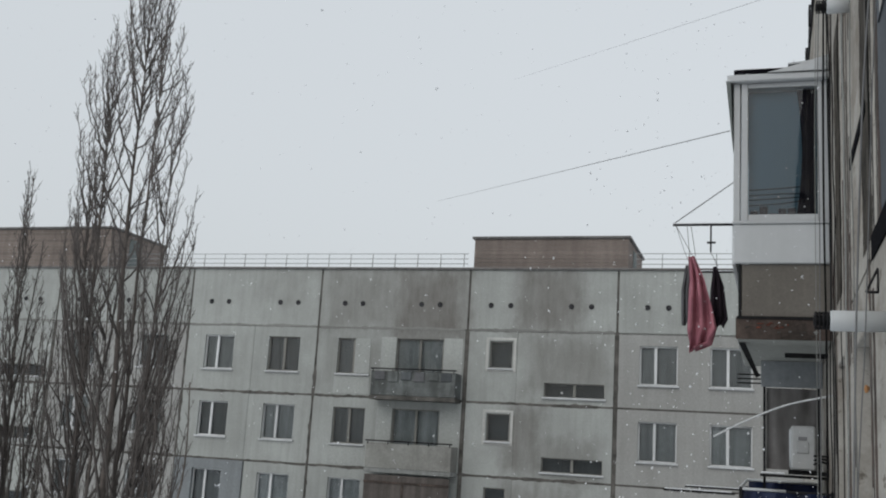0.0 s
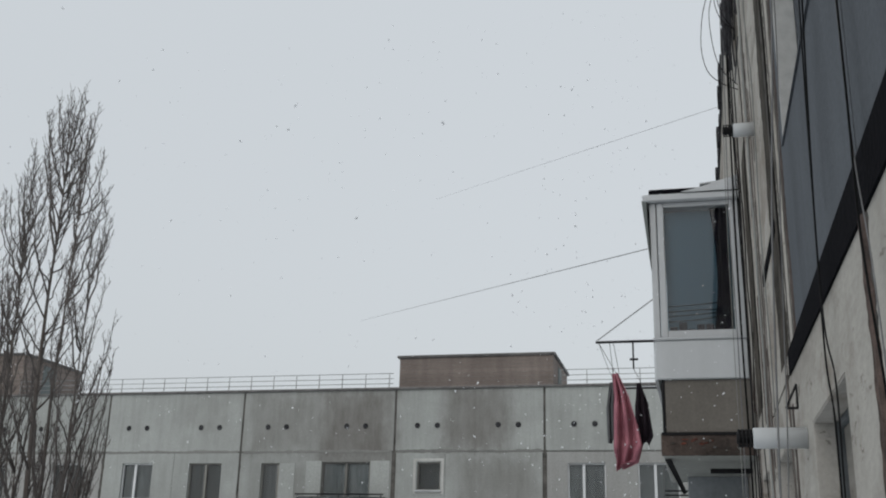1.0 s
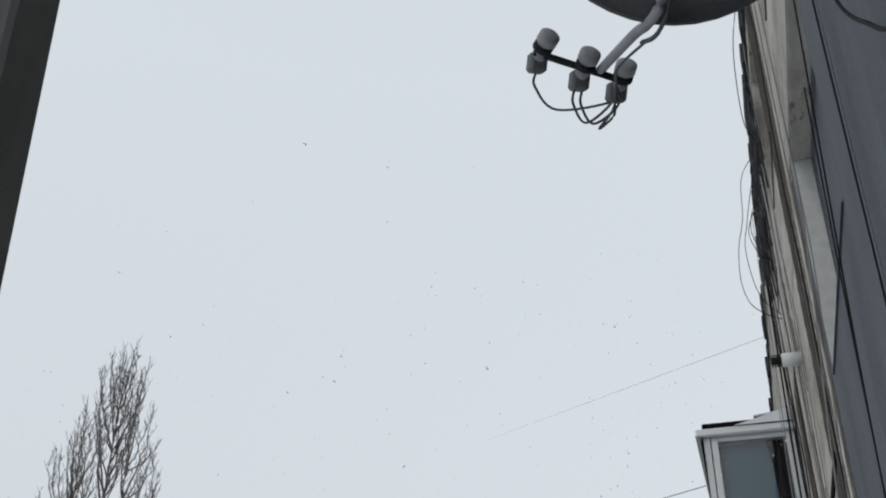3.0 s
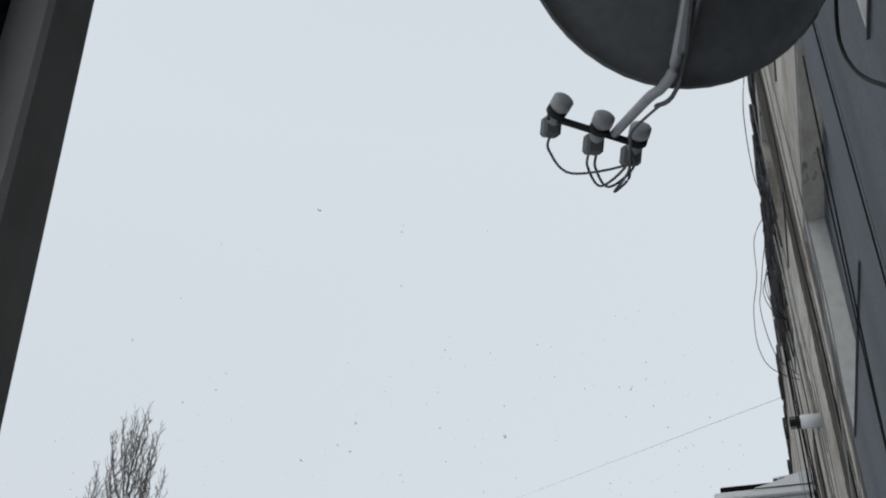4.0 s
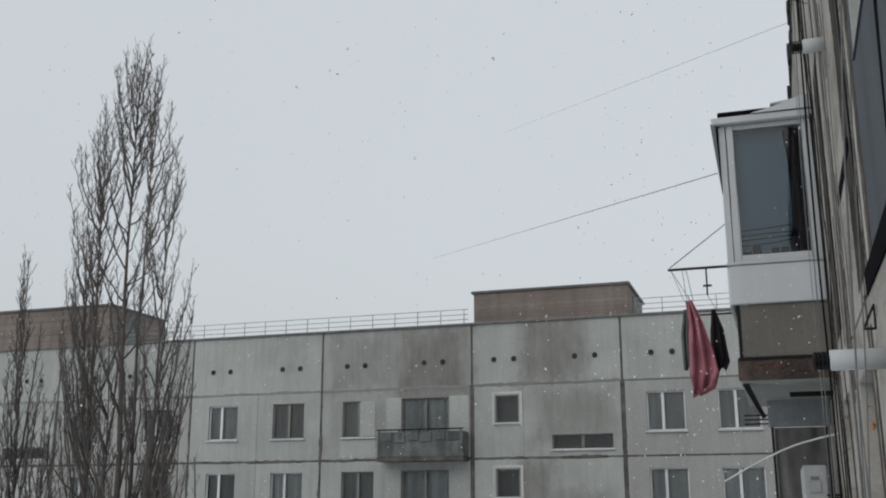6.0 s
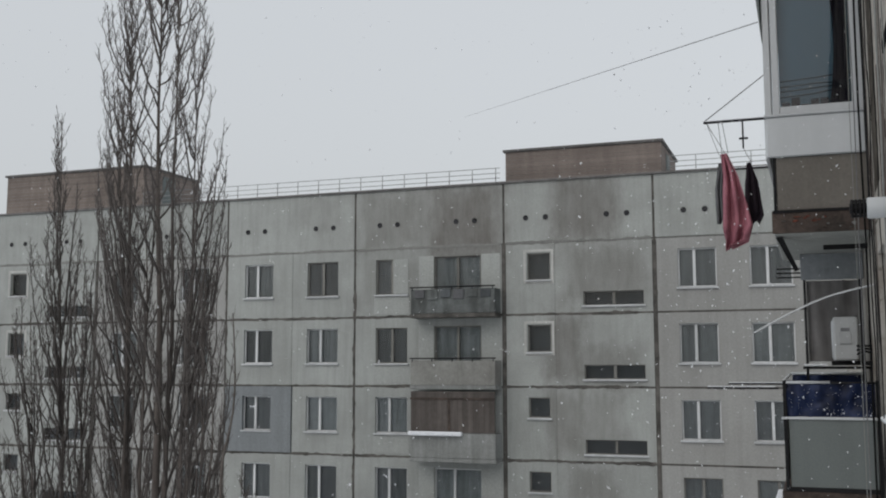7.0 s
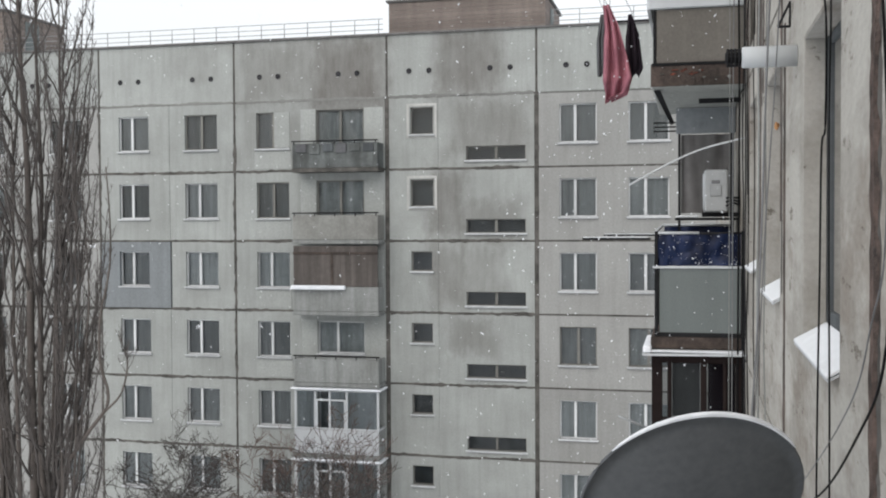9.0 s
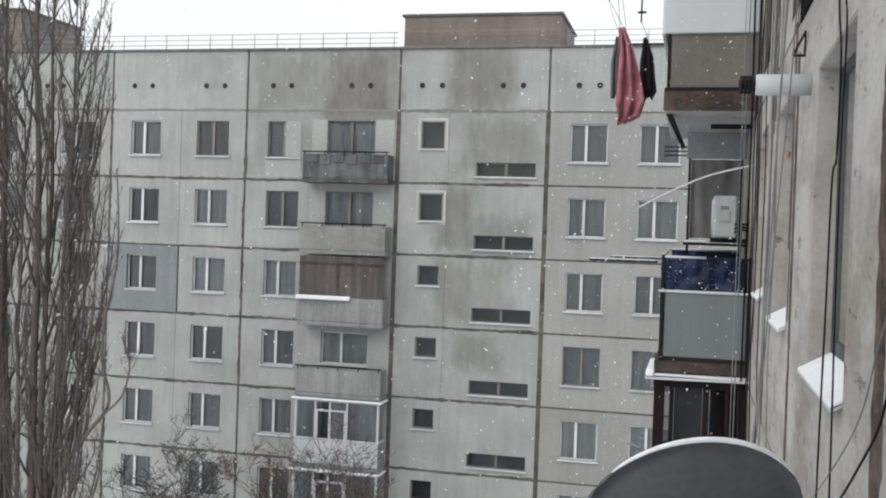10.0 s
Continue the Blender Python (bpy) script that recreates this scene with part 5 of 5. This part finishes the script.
# ---- satellite dishes ----
def build_dish():
    """A dish that looks along +y in its own frame, up along z, with its bracket, arm and converters."""
    d = tagged(new("satellite_dish"), "dark grey offset satellite dish with three converters on an arm", "satellite dish", group="satellite dishes")
    R, H, depth = 0.40, 0.42, 0.075
    v, f = [(0, -depth, 0), (0, -depth - 0.004, 0)], []
    rings, segs = 9, 48
    for back in (0, 1):
        for r in range(1, rings + 1):
            q = r / rings
            for k in range(segs):
                w = 2 * math.pi * k / segs
                v.append((R * q * math.cos(w), -depth * (1 - q * q) - 0.004 * back, H * q * math.sin(w)))
    n = rings * segs
    for back in (0, 1):
        o = 2 + back * n
        for k in range(segs):
            f.append((back, o + k, o + (k + 1) % segs))
            for r in range(rings - 1):
                a = o + r * segs
                f.append((a + k, a + segs + k, a + segs + (k + 1) % segs, a + (k + 1) % segs))
    for k in range(segs):
        a, b = 2 + (rings - 1) * segs, 2 + n + (rings - 1) * segs
        f.append((a + k, b + k, b + (k + 1) % segs, a + (k + 1) % segs))
    part("reflector", mesh_of("reflector", v, f, DISH, True), None, d, "dark grey pressed steel reflector")
    rim = [(R * math.cos(w), 0.0, H * math.sin(w)) for w in [2 * math.pi * k / 48 for k in range(49)]]
    tube("rim", rim, 0.006, DISH, d, 6)
    part("bracket", box((-0.035, -depth - 0.07, -0.13), (0.035, -depth - 0.008, 0.05), 0.01), DISH, d)
    part("back_rib", box((-0.008, -depth - 0.03, -0.36), (0.008, -0.03, -0.14), 0.004), DISH, d)
    arm = curve_points([(0, -0.09, -0.2), (-0.004, -0.05, -0.38), (-0.012, 0.0, -0.425), (-0.012, 0.1, -0.438), (0.0, 0.40, -0.49)], 6)
    tube("arm", arm, 0.013, LNBGREY, d, 8, "grey square feed arm")
    tube("holder", [(0.075, 0.385, -0.51), (-0.185, 0.40, -0.46)], 0.010, BLACKMETAL, d, 8)
    for k, (x, y, z) in enumerate(((0.06, 0.375, -0.505), (-0.045, 0.385, -0.485), (-0.165, 0.395, -0.45))):
        l = part("converter", tube_mesh([(x, y, z), (x, y + 0.045, z - 0.03)], 0.021, LNBGREY, 14), None, d, "grey converter head")
        aim = Vector((x * 0.2, -0.12, 0.0)) - Vector((x, y, z))
        aim.normalize()
        p = Vector((x, y, z))
        vv, ff = [], []
        tube_data([p, p + aim * 0.022, p + aim * 0.026, p + aim * 0.05, p + aim * 0.056], [0.018, 0.02, 0.029, 0.029, 0.02], 16, vv, ff)
        part("horn", mesh_of("horn", vv, ff, LNBGREY, True), None, l)
        part("clamp", tube_mesh([p + aim * 0.0, p + aim * 0.016], 0.028, BLACKMETAL, 14), None, l)
        part("body", box((x - 0.024, y + 0.012, z - 0.06), (x + 0.024, y + 0.07, z - 0.004), 0.008), DISH, l)
        for e in (-0.010, 0.012) if k == 1 else (0.0,):
            q = Vector((x + e, y + 0.045, z - 0.06))
            tube("lead", curve_points([q, q + Vector((0.004, 0.008, -0.035)), q + Vector((0.02 + 0.22 * (0.06 - x) if k else -0.035, 0.0, -0.075 - 0.008 * k)), (0.045 + e, 0.375, -0.585 + 0.01 * k), (0.03, 0.33, -0.525), (0.014, 0.27, -0.49), (0.012, 0.05, -0.45)], 8), 0.0038, LEADGREY, l, 6)
    tube("lead_run", curve_points([(0.012, 0.1, -0.452), (0.016, -0.02, -0.43), (0.02, -0.1, -0.25), (0.05, -0.17, -0.05)], 6), 0.006, LEADGREY, d, 6)
    # wall mount
    tube("mount", [(0, -depth - 0.07, 0.0), (0, -depth - 0.16, -0.02), (0.02, -depth - 0.17, -0.16)], 0.021, RAIL, d, 10)
    return d


def dish_pose(c, n):
    n = Vector(n).normalized()
    up = (Vector((0, 0, 1)) - n * n.z).normalized()
    right = n.cross(up)
    m = Matrix((right, n, up)).transposed().to_4x4()
    return Matrix.Translation(c) @ m


UPPER = build_dish()
UPPER.matrix_world = dish_pose((11.559, 2.63, 23.455), (-0.38, 0.74, 0.56))
LOWER = copy_thing(UPPER, dish_pose((11.53, 4.93, 20.32), (-0.25, 0.80, 0.55)))
tagged(LOWER, "dark grey satellite dish with snow along its upper rim")
sv, sf = [], []
tube_data([(0.408 * math.cos(w), -0.004, 0.428 * math.sin(w)) for w in [math.radians(38 + 5.2 * k) for k in range(21)]], [0.002 + 0.0075 * math.sin(math.pi * k / 20) ** 0.5 for k in range(21)], 7, sv, sf)
part("rim_snow", mesh_of("rim_snow", sv, sf, SNOW, True), None, LOWER, "line of snow along the rim")
for c, w in (((11.67, 2.46, 23.2), (XW, 2.30, 23.1)), ((11.66, 4.72, 20.05), (XW, 4.75, 19.95))):
    m = tagged(tube("dish_mount", curve_points([c, (c[0] + 0.05, c[1] - 0.02, w[2]), (w[0] - 0.15, w[1], w[2]), (w[0] + 0.01, w[1], w[2])], 5), 0.021, RAIL, None, 10), "galvanised wall mount carrying a satellite dish", "wall mount", group="dish mounts")
    part("base_plate", box((XW - 0.012, w[1] - 0.08, w[2] - 0.1), (XW - 0.001, w[1] + 0.08, w[2] + 0.1), 0.003), RAIL, m)


# ---- the balcony that the view is taken from ----
def build_own_balcony():
    b = tagged(new("home_balcony"), "glazed balcony with a dark metal corner post", "balcony")
    part("slab", box((10.70, -2.0, 19.75), (XW - 0.003, 1.6, 19.93), 0.01), BALCGREY, b)
    part("parapet", box((10.90, -2.0, 19.932), (11.0, 1.58, 20.7), 0.01), FLATGREY, b)
    part("side_parapet", box((11.005, 1.52, 19.932), (XW - 0.003, 1.57, 20.7), 0.01), FLATGREY, b)
    part("corner_post", box((10.98, 1.45, 20.702), (11.026, 1.50, 21.65), 0.004), SHEETGREY, b, "grey metal corner post")
    part("gasket", box((10.76, 1.40, 20.702), (10.978, 1.48, 21.65), 0.004), BLACKMETAL, b, "black rubber gasket")
    sash, seal = box((10.98, 1.45, 21.652), (11.026, 1.50, 22.66), 0.004), box((10.76, 1.40, 21.652), (10.978, 1.48, 22.66), 0.004)
    for v in (*sash.verts, *seal.verts):
        v.co.x -= 0.06 * (v.co.z - 22.1)
    part("tilted_sash", sash, SHEETGREY, b, "grey metal edge of a tilted sash")
    part("gasket", seal, BLACKMETAL, b)
    part("upper_slab", box((10.70, -2.0, 22.662), (XW - 0.003, 1.56, 22.8), 0.01), BALCGREY, b)
    return b


build_own_balcony()


# ---- trees ----
def branch(v, f, start, direction, length, r0, r1, bend, rnd, steps=4, sides=3, crook=0.07):
    """One limb that turns towards the vertical; returns its points."""
    p, d = Vector(start), Vector(direction).normalized()
    pts = [p.copy()]
    for i in range(steps):
        d = (d + Vector((0, 0, bend / steps)) + Vector((rnd.gauss(0, crook), rnd.gauss(0, crook), 0))).normalized()
        p = p + d * (length / steps)
        pts.append(p.copy())
    tube_data(pts, [r0 + (r1 - r0) * i / steps for i in range(steps + 1)], sides, v, f)
    return pts


def along(pts, t):
    q = t * (len(pts) - 1)
    i = min(len(pts) - 2, int(q))
    return pts[i].lerp(pts[i + 1], q - i)


def clothe(v, f, pts, length, r, rnd, full):
    """Side twigs with short spurs all along a limb."""
    n = max(2, int(length / 0.115 * full))
    for k in range(n):
        t = (k + rnd.random()) / n
        if t < 0.12:
            continue
        p = along(pts, t)
        a = rnd.uniform(0, math.tau)
        L = rnd.uniform(0.18, 0.66) * (1.25 - 0.75 * t) * min(1.0, 0.35 + length * 0.3)
        tw = branch(v, f, p, (0.75 * math.cos(a), 0.75 * math.sin(a), 1.0), L, 0.0085, 0.0055, 0.7, rnd, 3, 3)
        for j in range(int(L / 0.11)):
            q = along(tw, rnd.uniform(0.1, 1.0))
            b = rnd.uniform(0, math.tau)
            branch(v, f, q, (0.8 * math.cos(b), 0.8 * math.sin(b), rnd.uniform(0.6, 1.2)), rnd.uniform(0.07, 0.26), 0.0065, 0.0045, 0.6, rnd, 1, 3)


def width_at(outline, z):
    """The left and right edge of a crown at a height, from rows of (z, left, right)."""
    for (za, la, ra), (zb, lb, rb) in zip(outline, outline[1:]):
        if za <= z <= zb:
            t = (z - za) / (zb - za)
            return la + (lb - la) * t, ra + (rb - ra) * t
    return outline[0][1:] if z < outline[0][0] else outline[-1][1:]


def build_poplar(name_label, seed, y, trunks, outline, tips, bows=()):
    """Trunks (x of the foot, x of the top, foot, top, radius); steep limbs that end evenly inside the crown's outline."""
    rnd = random.Random(seed)
    tree = tagged(new("poplar_tree"), name_label, "tree")
    tv, tf, cv, cf = [], [], [], []
    lines = []
    for x0, x1, foot, top, r in trunks:
        n, pts = 18, []
        y1, ph = y + rnd.uniform(-0.3, 0.3), rnd.uniform(0, 6)
        for i in range(n + 1):
            t = i / n
            sway = (0.09 * math.sin(7 * t + ph) + 0.05 * math.sin(19 * t + 2 * ph)) * (1 - t) ** 0.5 * t ** 0.5 * 2
            pts.append(Vector((x0 + (x1 - x0) * t + sway, y + (y1 - y) * t + rnd.gauss(0, 0.03), foot + (top - foot) * t)))
        tube_data(pts, [max(0.012, r * (1 - i / n) ** 0.9) for i in range(n + 1)], 8, tv, tf)
        clothe(cv, cf, pts[-4:], (pts[-1] - pts[-4]).length, r, rnd, 0.8)
        lines.append((foot, top, pts))
    for count, zlo, zhi in tips:
        for k in range(count):
            z = zlo + (zhi - zlo) * (k + rnd.random()) / count
            left, right = width_at(outline, z)
            x = left + (right - left) * ((k * 0.618034 + 0.1 * rnd.random()) % 1.0)
            half = 0.5 * (right - left)
            tip = Vector((x, y + rnd.uniform(-1, 1) * math.sqrt(max(0.0, half * half - (x - (left + right) / 2) ** 2)), z))
            near = [q for q in lines if q[1] > z - 1.0] or lines
            foot, top, pts = min(near, key=lambda q: abs(along(q[2], min(1.0, (z - 1.0 - q[0]) / (q[1] - q[0]))).x - x))
            at = along(pts, min(1.0, (z - 1.0 - foot) / (top - foot)))
            zs = max(foot + 1, z - rnd.uniform(1.3, 2.6 if z > 28 else 5.5) - 1.5 * abs(at.x - x))
            p0 = along(pts, min(0.97, (zs - foot) / (top - foot)))
            d = tip - p0
            p1, p2 = p0 + Vector((0.5 * d.x, 0.5 * d.y, 0.30 * d.z)), p0 + Vector((0.92 * d.x, 0.92 * d.y, 0.62 * d.z))
            limb = []
            for i in range(10):
                t = i / 9
                q = p0 * (1 - t) ** 3 + p1 * (3 * t * (1 - t) ** 2) + p2 * (3 * t * t * (1 - t)) + tip * t ** 3
                limb.append(q + Vector((rnd.gauss(0, 0.03), rnd.gauss(0, 0.03), 0)) * (1 if 0 < i < 9 else 0))
            L = d.length
            tube_data(limb, [0.007 + (0.005 + 0.0062 * L) * (1 - i / 9) for i in range(10)], 5, cv, cf)
            clothe(cv, cf, limb[2:], L * 0.8, 0.02, rnd, 0.85)
    for ctrl, r in bows:
        pts = [Vector(p) for p in curve_points(ctrl, 5)]
        tube_data(pts, [r * (1 - 0.75 * i / (len(pts) - 1)) for i in range(len(pts))], 6, tv, tf)
        clothe(cv, cf, pts[len(pts) // 3:], 4.0, r, rnd, 0.8)
    part("trunk", mesh_of("trunk", tv, tf, BARK, True), None, tree)
    part("crown", mesh_of("crown", cv, cf, TWIG), None, tree, "bare upright twigs with short spurs")
    return tree


build_poplar("tall bare poplar with dense upright branches", 21, 25.6, [
    (-5.6, -5.95, 0, 34.6, 0.20), (-5.3, -5.4, 0, 33.4, 0.15), (-6.1, -7.15, 0, 32.9, 0.17), (-5.9, -7.6, 6, 29.5, 0.10), (-5.4, -4.7, 6, 30.5, 0.10), (-5.9, -6.4, 0, 27.5, 0.13), (-5.7, -4.9, 0, 26.0, 0.10), (-6.3, -7.0, 0, 26.5, 0.11)],
    [(14, -7.6, -3.7), (20, -8.3, -3.5), (24.5, -8.2, -3.8), (26.7, -8.0, -3.95), (28.4, -7.95, -4.05), (30, -8.1, -4.2), (31.9, -7.95, -4.5), (33.1, -7.6, -4.8), (34.4, -6.95, -5.25), (35.2, -6.25, -5.6)],
    [(100, 15.0, 23.0), (84, 23.0, 28.0), (62, 28.0, 32.5), (36, 32.5, 35.25)])
build_poplar("slimmer bare poplar beside the tall one", 33, 25.2, [(-8.1, -9.15, 0, 28.6, 0.13), (-8.3, -10.0, 2, 23.0, 0.09), (-8.2, -8.0, 3, 24.0, 0.09)],
    [(12, -10.6, -7.2), (18, -11.2, -7.3), (21.5, -10.6, -7.5), (24, -10.0, -7.8), (26, -9.7, -8.3), (27.5, -9.55, -8.8), (29, -9.3, -9.05)],
    [(84, 13.0, 20.0), (44, 20.0, 25.5), (9, 25.5, 28.9)])
build_poplar("young bare poplar with curving side shoots", 47, 25.0, [(-4.5, -3.9, 0, 23.6, 0.09), (-4.6, -4.3, 8, 21.2, 0.06)],
    [(14, -4.9, -3.4), (20, -4.7, -3.2), (24.3, -4.1, -3.7)], [(26, 15.0, 24.0)], [
    ([(-4.75, 25, 12.0), (-4.55, 25, 14.5), (-3.78, 25, 15.8), (-3.22, 25, 16.5), (-3.13, 25, 17.0), (-3.34, 25, 17.75), (-3.32, 25, 18.9), (-3.05, 25, 20.1), (-3.0, 25, 21.3), (-3.1, 25, 22.8)], 0.06),
    ([(-3.3, 25, 16.4), (-2.8, 25.05, 16.9), (-2.62, 25.1, 17.6), (-2.68, 25.1, 18.05), (-2.85, 25.1, 18.4)], 0.035),
    ([(-4.7, 25.1, 13.5), (-4.2, 25.1, 15.9), (-3.85, 25.1, 16.8), (-3.8, 25.1, 18.2), (-3.7, 25.1, 19.6), (-3.85, 25.1, 22.0)], 0.05),
])


def build_bare_tree(label, x, y, top, width, seed, levels=5, mat=None):
    rnd = random.Random(seed)
    tree = tagged(new("bare_tree"), label, "tree")
    tv, tf, cv, cf = [], [], [], []

    def grow(p, d, length, r, level):
        pts = branch(tv if level < 2 else cv, tf if level < 2 else cf, p, d, length, r, r * 0.6, 0.3, rnd, 3, 5 if level < 2 else 3)
        if level >= levels:
            return
        for k in range(4 if level < 4 else 3):
            a = rnd.uniform(0, 2 * math.pi)
            s = width * (0.75 if level else 0.5)
            grow(pts[-1] if k < 2 else pts[-2], d * 0.6 + Vector((s * math.cos(a), s * math.sin(a), 0.3 if level < 3 else rnd.uniform(-0.3, 0.5))), length * rnd.uniform(0.48, 0.72), max(0.011, r * 0.5), level + 1)

    grow(Vector((x, y, -0.1)), Vector((0.02, 0, 1)), top * 0.40, 0.10, 0)
    k = top / max(p[2] for p in cv)
    tv, cv = [[(px, py, pz * k) for px, py, pz in q] for q in (tv, cv)]
    part("trunk", mesh_of("trunk", tv, tf, BARK, True), None, tree)
    part("crown", mesh_of("crown", cv, cf, mat or TWIG), None, tree, "bare spreading twigs")
    return tree


build_bare_tree("bare spreading tree in front of the block", -5.2, 33.0, 15.2, 1.0, 5, 7)
build_bare_tree("bare brown-twigged tree before the balconies", -2.9, 33.2, 15.0, 0.7, 9, 7, REDTWIG)
build_bare_tree("thin bare tree before the glazed balcony", 0.2, 34.0, 14.3, 0.7, 14, 6)
build_bare_tree("low bare tree before the stairwell", 5.0, 34.0, 12.6, 0.9, 17, 5)


# ---- falling snow ----
def build_snowfall():
    rnd = random.Random(77)
    v, f = [], []
    for k in range(2900):
        y = 5.5 + 30 * rnd.random() ** 1.2
        x = 11.6 - (y - 1) * rnd.uniform(-0.12, 1.0)
        z = 21.4 + (y - 1) * rnd.uniform(-0.4, 0.6)
        if k > 2400:
            x, y, z = rnd.uniform(10.3, 11.85), rnd.uniform(7.5, 11.7), rnd.uniform(17.5, 25.0)
        elif x > 11.0 and y > 4:
            x = 11.0 - rnd.random()
        r = (0.0025 + 0.0045 * rnd.random() ** 2) * (0.6 + y / 17)
        s = len(v)
        e = rnd.uniform(0.8, 1.7)
        tx, ty = rnd.gauss(0, 0.4), rnd.gauss(0, 0.4)
        v += [(x + r, y, z), (x - r, y, z), (x, y + r, z), (x, y - r, z), (x + tx * r * e, y + ty * r, z + r * e), (x - tx * r * e, y - ty * r, z - r * e)]
        f += [(s, s + 2, s + 4), (s + 2, s + 1, s + 4), (s + 1, s + 3, s + 4), (s + 3, s, s + 4), (s + 2, s, s + 5), (s + 1, s + 2, s + 5), (s + 3, s + 1, s + 5), (s, s + 3, s + 5)]
    for k in range(70):
        y = rnd.uniform(2.6, 6.0)
        p = Vector((11.2 - (y - 1) * rnd.uniform(0.0, 0.75), y, 21.4 + (y - 1) * rnd.uniform(-0.2, 0.85)))
        r = rnd.uniform(0.0025, 0.006)
        s = len(v)
        for q in range(10):
            d = Vector((rnd.gauss(0, 1), rnd.gauss(0, 1), rnd.gauss(0, 1))).normalized()
            o = len(v)
            c = p + d * r * 0.6
            for a in range(3):
                v.append(tuple(c + r * 0.7 * Vector((rnd.uniform(-1, 1), rnd.uniform(-1, 1), rnd.uniform(-1, 1)))))
            f.append((o, o + 1, o + 2))
    tagged(part("falling_snow", mesh_of("falling_snow", v, f, SNOW), None), "sparse white snowflakes drifting down through the air", "snow", kind="stuff")


build_snowfall()
